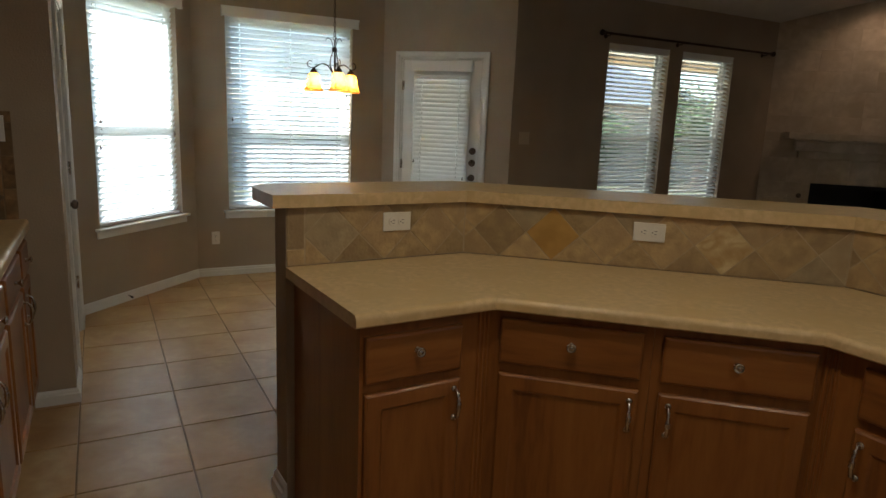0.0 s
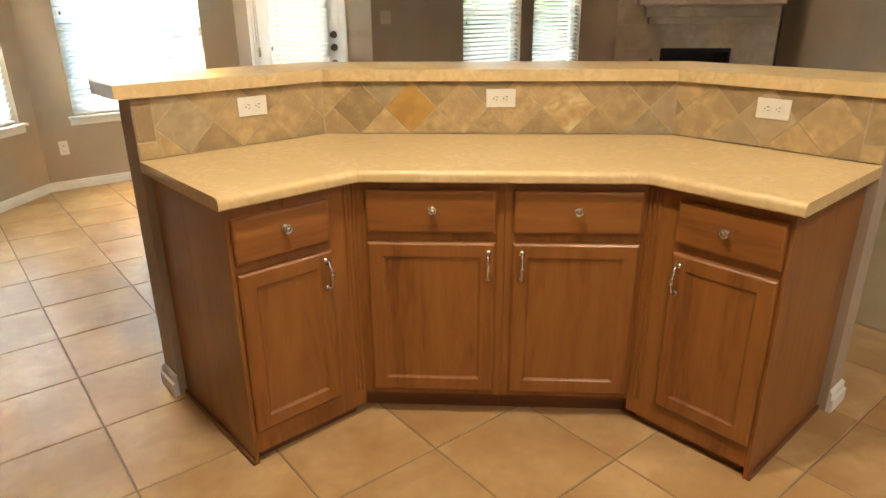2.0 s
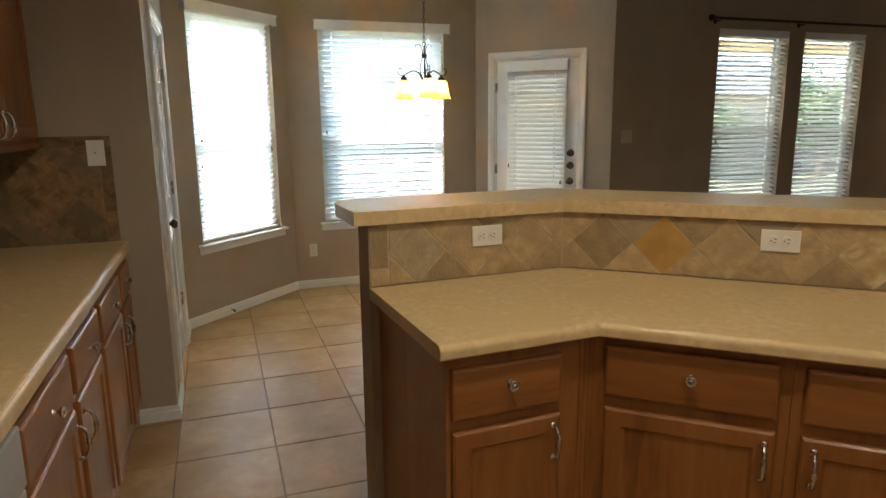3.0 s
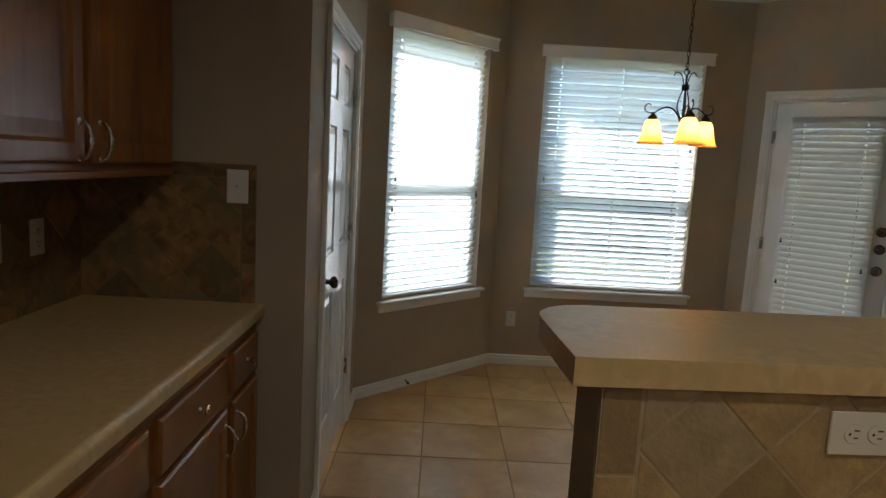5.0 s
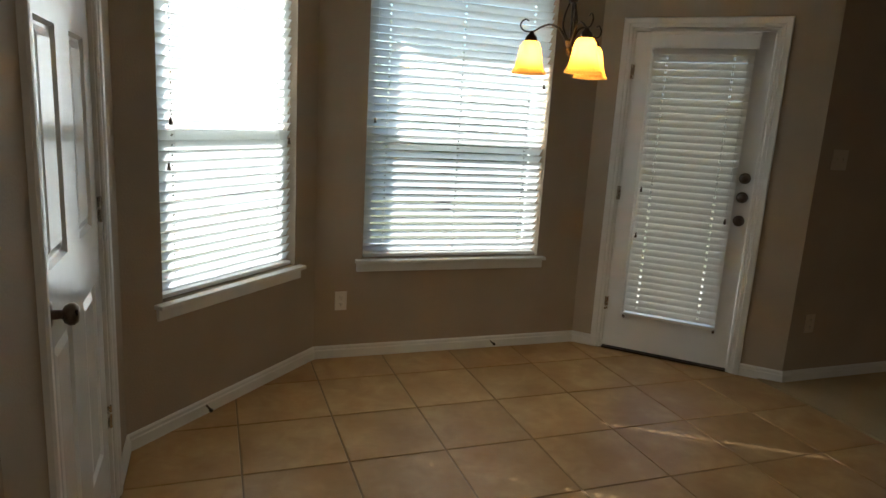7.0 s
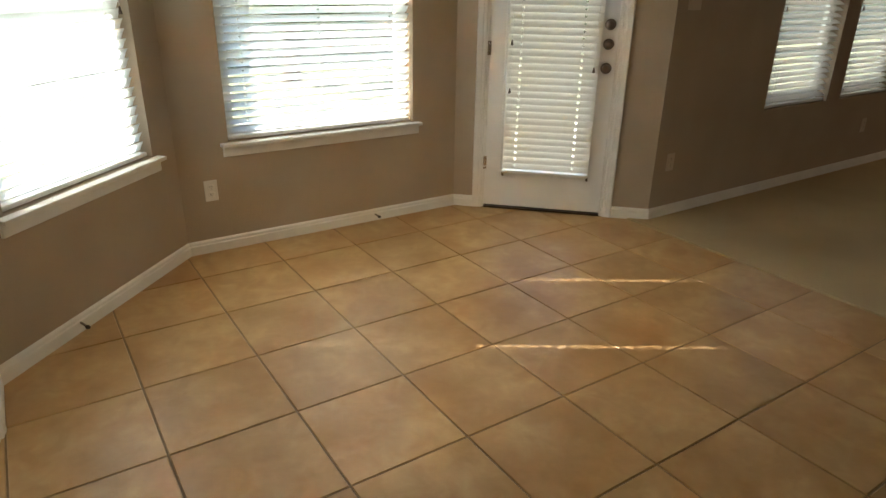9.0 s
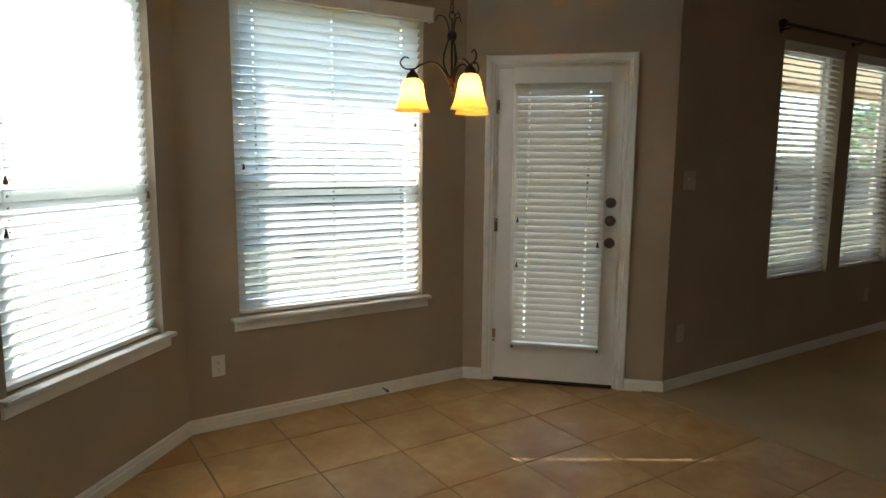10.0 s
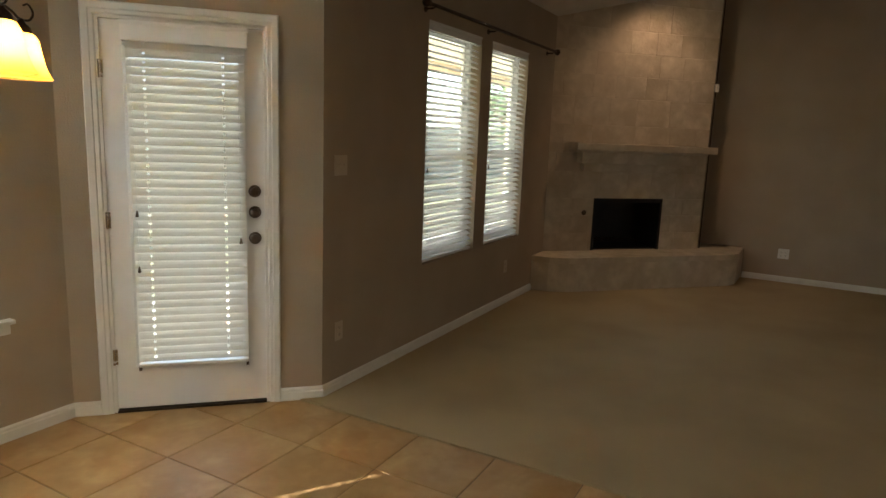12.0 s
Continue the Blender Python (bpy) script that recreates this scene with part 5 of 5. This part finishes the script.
def tree(x, y, h, r, seed, label):
    rnd = random.Random(seed)
    th = thing("tree", pose(x, y, -0.16), label, "tree")
    bm = bmesh.new()
    tube(bm, [(0, 0, 0), (0.05, 0.02, h * 0.25), (-0.04, 0.05, h * 0.5), (0.03, 0, h * 0.8)], [0.16, 0.12, 0.09, 0.03], 10)
    tips = []
    for k in range(9):
        a, z = rnd.uniform(0, 6.28), h * rnd.uniform(0.28, 0.6)
        e = Vector((math.cos(a) * r * rnd.uniform(0.5, 0.9), math.sin(a) * r * rnd.uniform(0.5, 0.9), z + h * rnd.uniform(0.1, 0.35)))
        s = Vector((0, 0, z))
        tube(bm, [s, s.lerp(e, 0.5) + Vector((0, 0, 0.1)), e], [0.06, 0.04, 0.012], 6)
        tips += [e, s.lerp(e, 0.6)]
    part("trunk", bm, M_BARK, th)
    verts, faces = [], []
    for k in range(int(5200 * min(1.0, r * r / 1.6))):
        c = rnd.choice(tips) + Vector([rnd.gauss(0, r * 0.24) for _ in range(3)])
        d, e = Vector([rnd.gauss(0, 1) for _ in range(3)]).normalized(), Vector([rnd.gauss(0, 1) for _ in range(3)]).normalized()
        u = d.cross(e).normalized() * 0.035
        d = d * 0.075
        i = len(verts)
        verts += [c - d, c + u, c + d, c - u]
        faces.append((i, i + 1, i + 2, i + 3))
    me = bpy.data.meshes.new("crown")
    me.from_pydata([tuple(v) for v in verts], [], faces)
    me.materials.append(M_LEAF)
    ob = new("crown", me)
    ob.parent = th


tree(23.5, 10.6, 4.3, 1.6, 3, "leafy young tree on the lawn behind the patio")
tree(15.4, 11.3, 2.9, 1.0, 11, "leafy young tree on the lawn in front of the cedar fence")
tree(12.6, 12.5, 1.9, 0.8, 13, "low leafy tree on the lawn against the cedar fence")
tree(3.6, 10.5, 3.1, 1.1, 5, "leafy young tree on the lawn behind the bay window")

# ---- pieces: slate splashbacks and floor tiles ----
PITCH = 0.2145


def lattice(parent, m, x0, x1, z0, z1, phase, zc, special=None, seed=1, thick=0.009, base=None):
    """Diagonal stone tiles clipped to a rectangle of wall; each stands proud of cream joints."""
    rnd = random.Random(seed)
    n0, n1 = int((x0 - phase) / PITCH) - 2, int((x1 - phase) / PITCH) + 2
    h = PITCH / 2
    m0, m1 = int((z0 - zc) / h) - 1, int((z1 - zc) / h) + 1
    M = m @ Matrix(((1, 0, 0, 0), (0, 0, -1, 0), (0, 1, 0, 0), (0, 0, 0, 1)))
    for i in range(n0, n1 + 1):
        for j in range(m0, m1 + 1):
            cx, cz_ = phase + (i + (0.5 if j % 2 else 0)) * PITCH, zc + j * h
            poly = [(cx - h, cz_), (cx, cz_ - h), (cx + h, cz_), (cx, cz_ + h)]
            for q in ((1, 0, x1), (-1, 0, -x0), (0, 1, z1), (0, -1, -z0)):
                poly = clip(poly, *q)
                if len(poly) < 3:
                    break
            if len(poly) < 3 or area(poly) < 4e-4:
                continue
            poly = shrink(poly, 0.0016)
            if len(poly) < 3 or area(poly) < 2e-4:
                continue
            mat = special(i, j) if special and special(i, j) else base or rnd.choice((M_SLATE, M_SLATE, M_SLATE, M_GREY))
            me = piece_mesh("tile", poly, 0.001, thick + rnd.uniform(-0.0012, 0.0012), 0.0018, mat)
            ob = new("tile", me)
            ob.parent = parent
            ob.matrix_basis = M


def splash(name, m, x0, x1, z0, z1, label, mat=None):
    ob = finish(boxes((x0, x1, -0.0072, -0.0005, z0, z1)), name, mat or M_LGROUT, m=m)
    return tagged(ob, label, "", "", "structure")


Z0, Z1 = CT + 0.001, 1.159
zc = (Z0 + Z1) / 2
sc = splash("trim_splashback", ISL @ pose(0, WQ, 0), -WP + 0.003, WP - 0.003, Z0, Z1, "diagonal tumbled slate tiles between worktop and bar top")
spec = lambda i, j: (M_OCHRE if (i, j) == (-2, 0) else M_PALE if (i, j) == (1, 0) else None)
lattice(sc, Matrix.Identity(4), -WP + 0.004, WP - 0.004, Z0, Z1, 0.0763, zc, spec, 2)
wl = math.hypot(b0[3][0] - WP, b0[3][1] - WQ)
for side in (-1, 1):
    m = ISL @ pose(side * WP, WQ, 0, 0, 0, 45 if side < 0 else -45)
    a, b = sorted((side * 0.003, side * (wl - 0.001)))
    s_ = splash("trim_splashback", m, a, b, Z0, Z1, "diagonal tumbled slate tiles between worktop and bar top, on the angled end")
    a, b = sorted((side * 0.004, side * (wl - 0.07)))
    lattice(s_, Matrix.Identity(4), a, b, Z0, Z1, side * 0.1525, zc, None, 5 + side)
    M = Matrix(((1, 0, 0, 0), (0, 0, -1, 0), (0, 1, 0, 0), (0, 0, 0, 1)))
    for za, zb in ((Z0, Z0 + 0.058), (Z0 + 0.062, Z1)):
        a, b = sorted((side * (wl - 0.066), side * (wl - 0.003)))
        ob = new("tile", piece_mesh("tile", [(a, za), (b, za), (b, zb), (a, zb)], 0.001, 0.009, 0.0018, M_SLATE))
        ob.parent, ob.matrix_basis = s_, M

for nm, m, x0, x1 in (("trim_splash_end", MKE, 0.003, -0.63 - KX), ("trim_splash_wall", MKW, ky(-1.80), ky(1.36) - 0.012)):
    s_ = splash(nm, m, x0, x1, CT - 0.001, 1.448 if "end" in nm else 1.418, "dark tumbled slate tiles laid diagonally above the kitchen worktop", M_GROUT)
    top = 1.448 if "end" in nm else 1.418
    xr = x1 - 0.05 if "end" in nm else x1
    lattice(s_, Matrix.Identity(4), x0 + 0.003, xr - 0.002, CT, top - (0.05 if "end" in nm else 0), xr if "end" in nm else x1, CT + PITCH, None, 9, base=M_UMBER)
    if "end" in nm:
        M = Matrix(((1, 0, 0, 0), (0, 0, -1, 0), (0, 1, 0, 0), (0, 0, 0, 1)))
        x = x1
        while x > x0 + 0.02:
            a = max(x0, x - 0.152)
            ob = new("tile", piece_mesh("tile", [(a + 0.0016, top - 0.048), (x - 0.0016, top - 0.048), (x - 0.0016, top - 0.0016), (a + 0.0016, top - 0.0016)], 0.001, 0.009, 0.0018, M_UMBER))
            ob.parent, ob.matrix_basis = s_, M
            x -= 0.152
        z = top - 0.05
        while z > CT + 0.02:
            c = max(CT, z - 0.152)
            ob = new("tile", piece_mesh("tile", [(xr + 0.0016, c + 0.0016), (x1 - 0.0016, c + 0.0016), (x1 - 0.0016, z - 0.0016), (xr + 0.0016, z - 0.0016)], 0.001, 0.009, 0.0018, M_UMBER))
            ob.parent, ob.matrix_basis = s_, M
            z -= 0.152

# limestone blocks of the chimney breast
rnd = random.Random(4)
z, row = 0.365, 0
MST = Matrix(((1, 0, 0, 0), (0, 0, -1, 0.03), (0, 1, 0, 0), (0, 0, 0, 1)))
while z < FTOP - 0.05:
    h = rnd.choice((0.19, 0.23, 0.28))
    for lim in (0.93, 1.215, 1.51):
        if z < lim - 0.02 < z + h + 0.06:
            h = lim - z
    x = 0.0
    while x < FL - 0.01:
        w = rnd.uniform(0.24, 0.52)
        if FL - (x + w) < 0.14:
            w = FL - x
        segs = [(x, x + w)]
        if z < fo[3] - 0.01:
            segs = [(a, b) for a, b in ((x, min(x + w, fo[0])), (max(x, fo[1]), x + w)) if b - a > 0.02]
        for a, b in segs:
            t = 0.029 + rnd.uniform(-0.0005, 0.0015)
            me = piece_mesh("stone", [(a + 0.001, z + 0.001), (b - 0.001, z + 0.001), (b - 0.001, z + h - 0.001), (a + 0.001, z + h - 0.001)], 0.0, t, 0.0025, M_STONE)
            ob = new("stone", me)
            ob.parent, ob.matrix_basis = fire, MST
        x += w
    z += h

# floor tiles
S = 0.437
tiles = {}
for i in range(-4, 8):
    for j in range(-12, 10):
        poly = [(i * S, j * S), ((i + 1) * S, j * S), ((i + 1) * S, (j + 1) * S), (i * S, (j + 1) * S)]
        for q in ((-1, 0, 1.25), (0, 1, 3.82), (-1, 1, 3.365), (1, 1, 6.035), (1, 0, 3.028), (0, -1, 4.59)):
            poly = clip(poly, *q)
            if len(poly) < 3:
                break
        if len(poly) < 3 or area(poly) < 1e-3:
            continue
        whole = abs(area(poly) - S * S) < 1e-6
        if whole:
            if "whole" not in tiles:
                tiles["whole"] = piece_mesh("floor_tile", shrink([(0, 0), (S, 0), (S, S), (0, S)], 0.0032), -0.004, 0.0, 0.0022, M_TILE)
            ob = new("floor_tile", tiles["whole"])
            ob.location = (i * S, j * S, 0)
        else:
            pl = shrink(poly, 0.0032)
            if len(pl) < 3:
                continue
            ob = new("floor_tile", piece_mesh("floor_tile", pl, -0.004, 0.0, 0.0022, M_TILE))
        ob.parent = floor
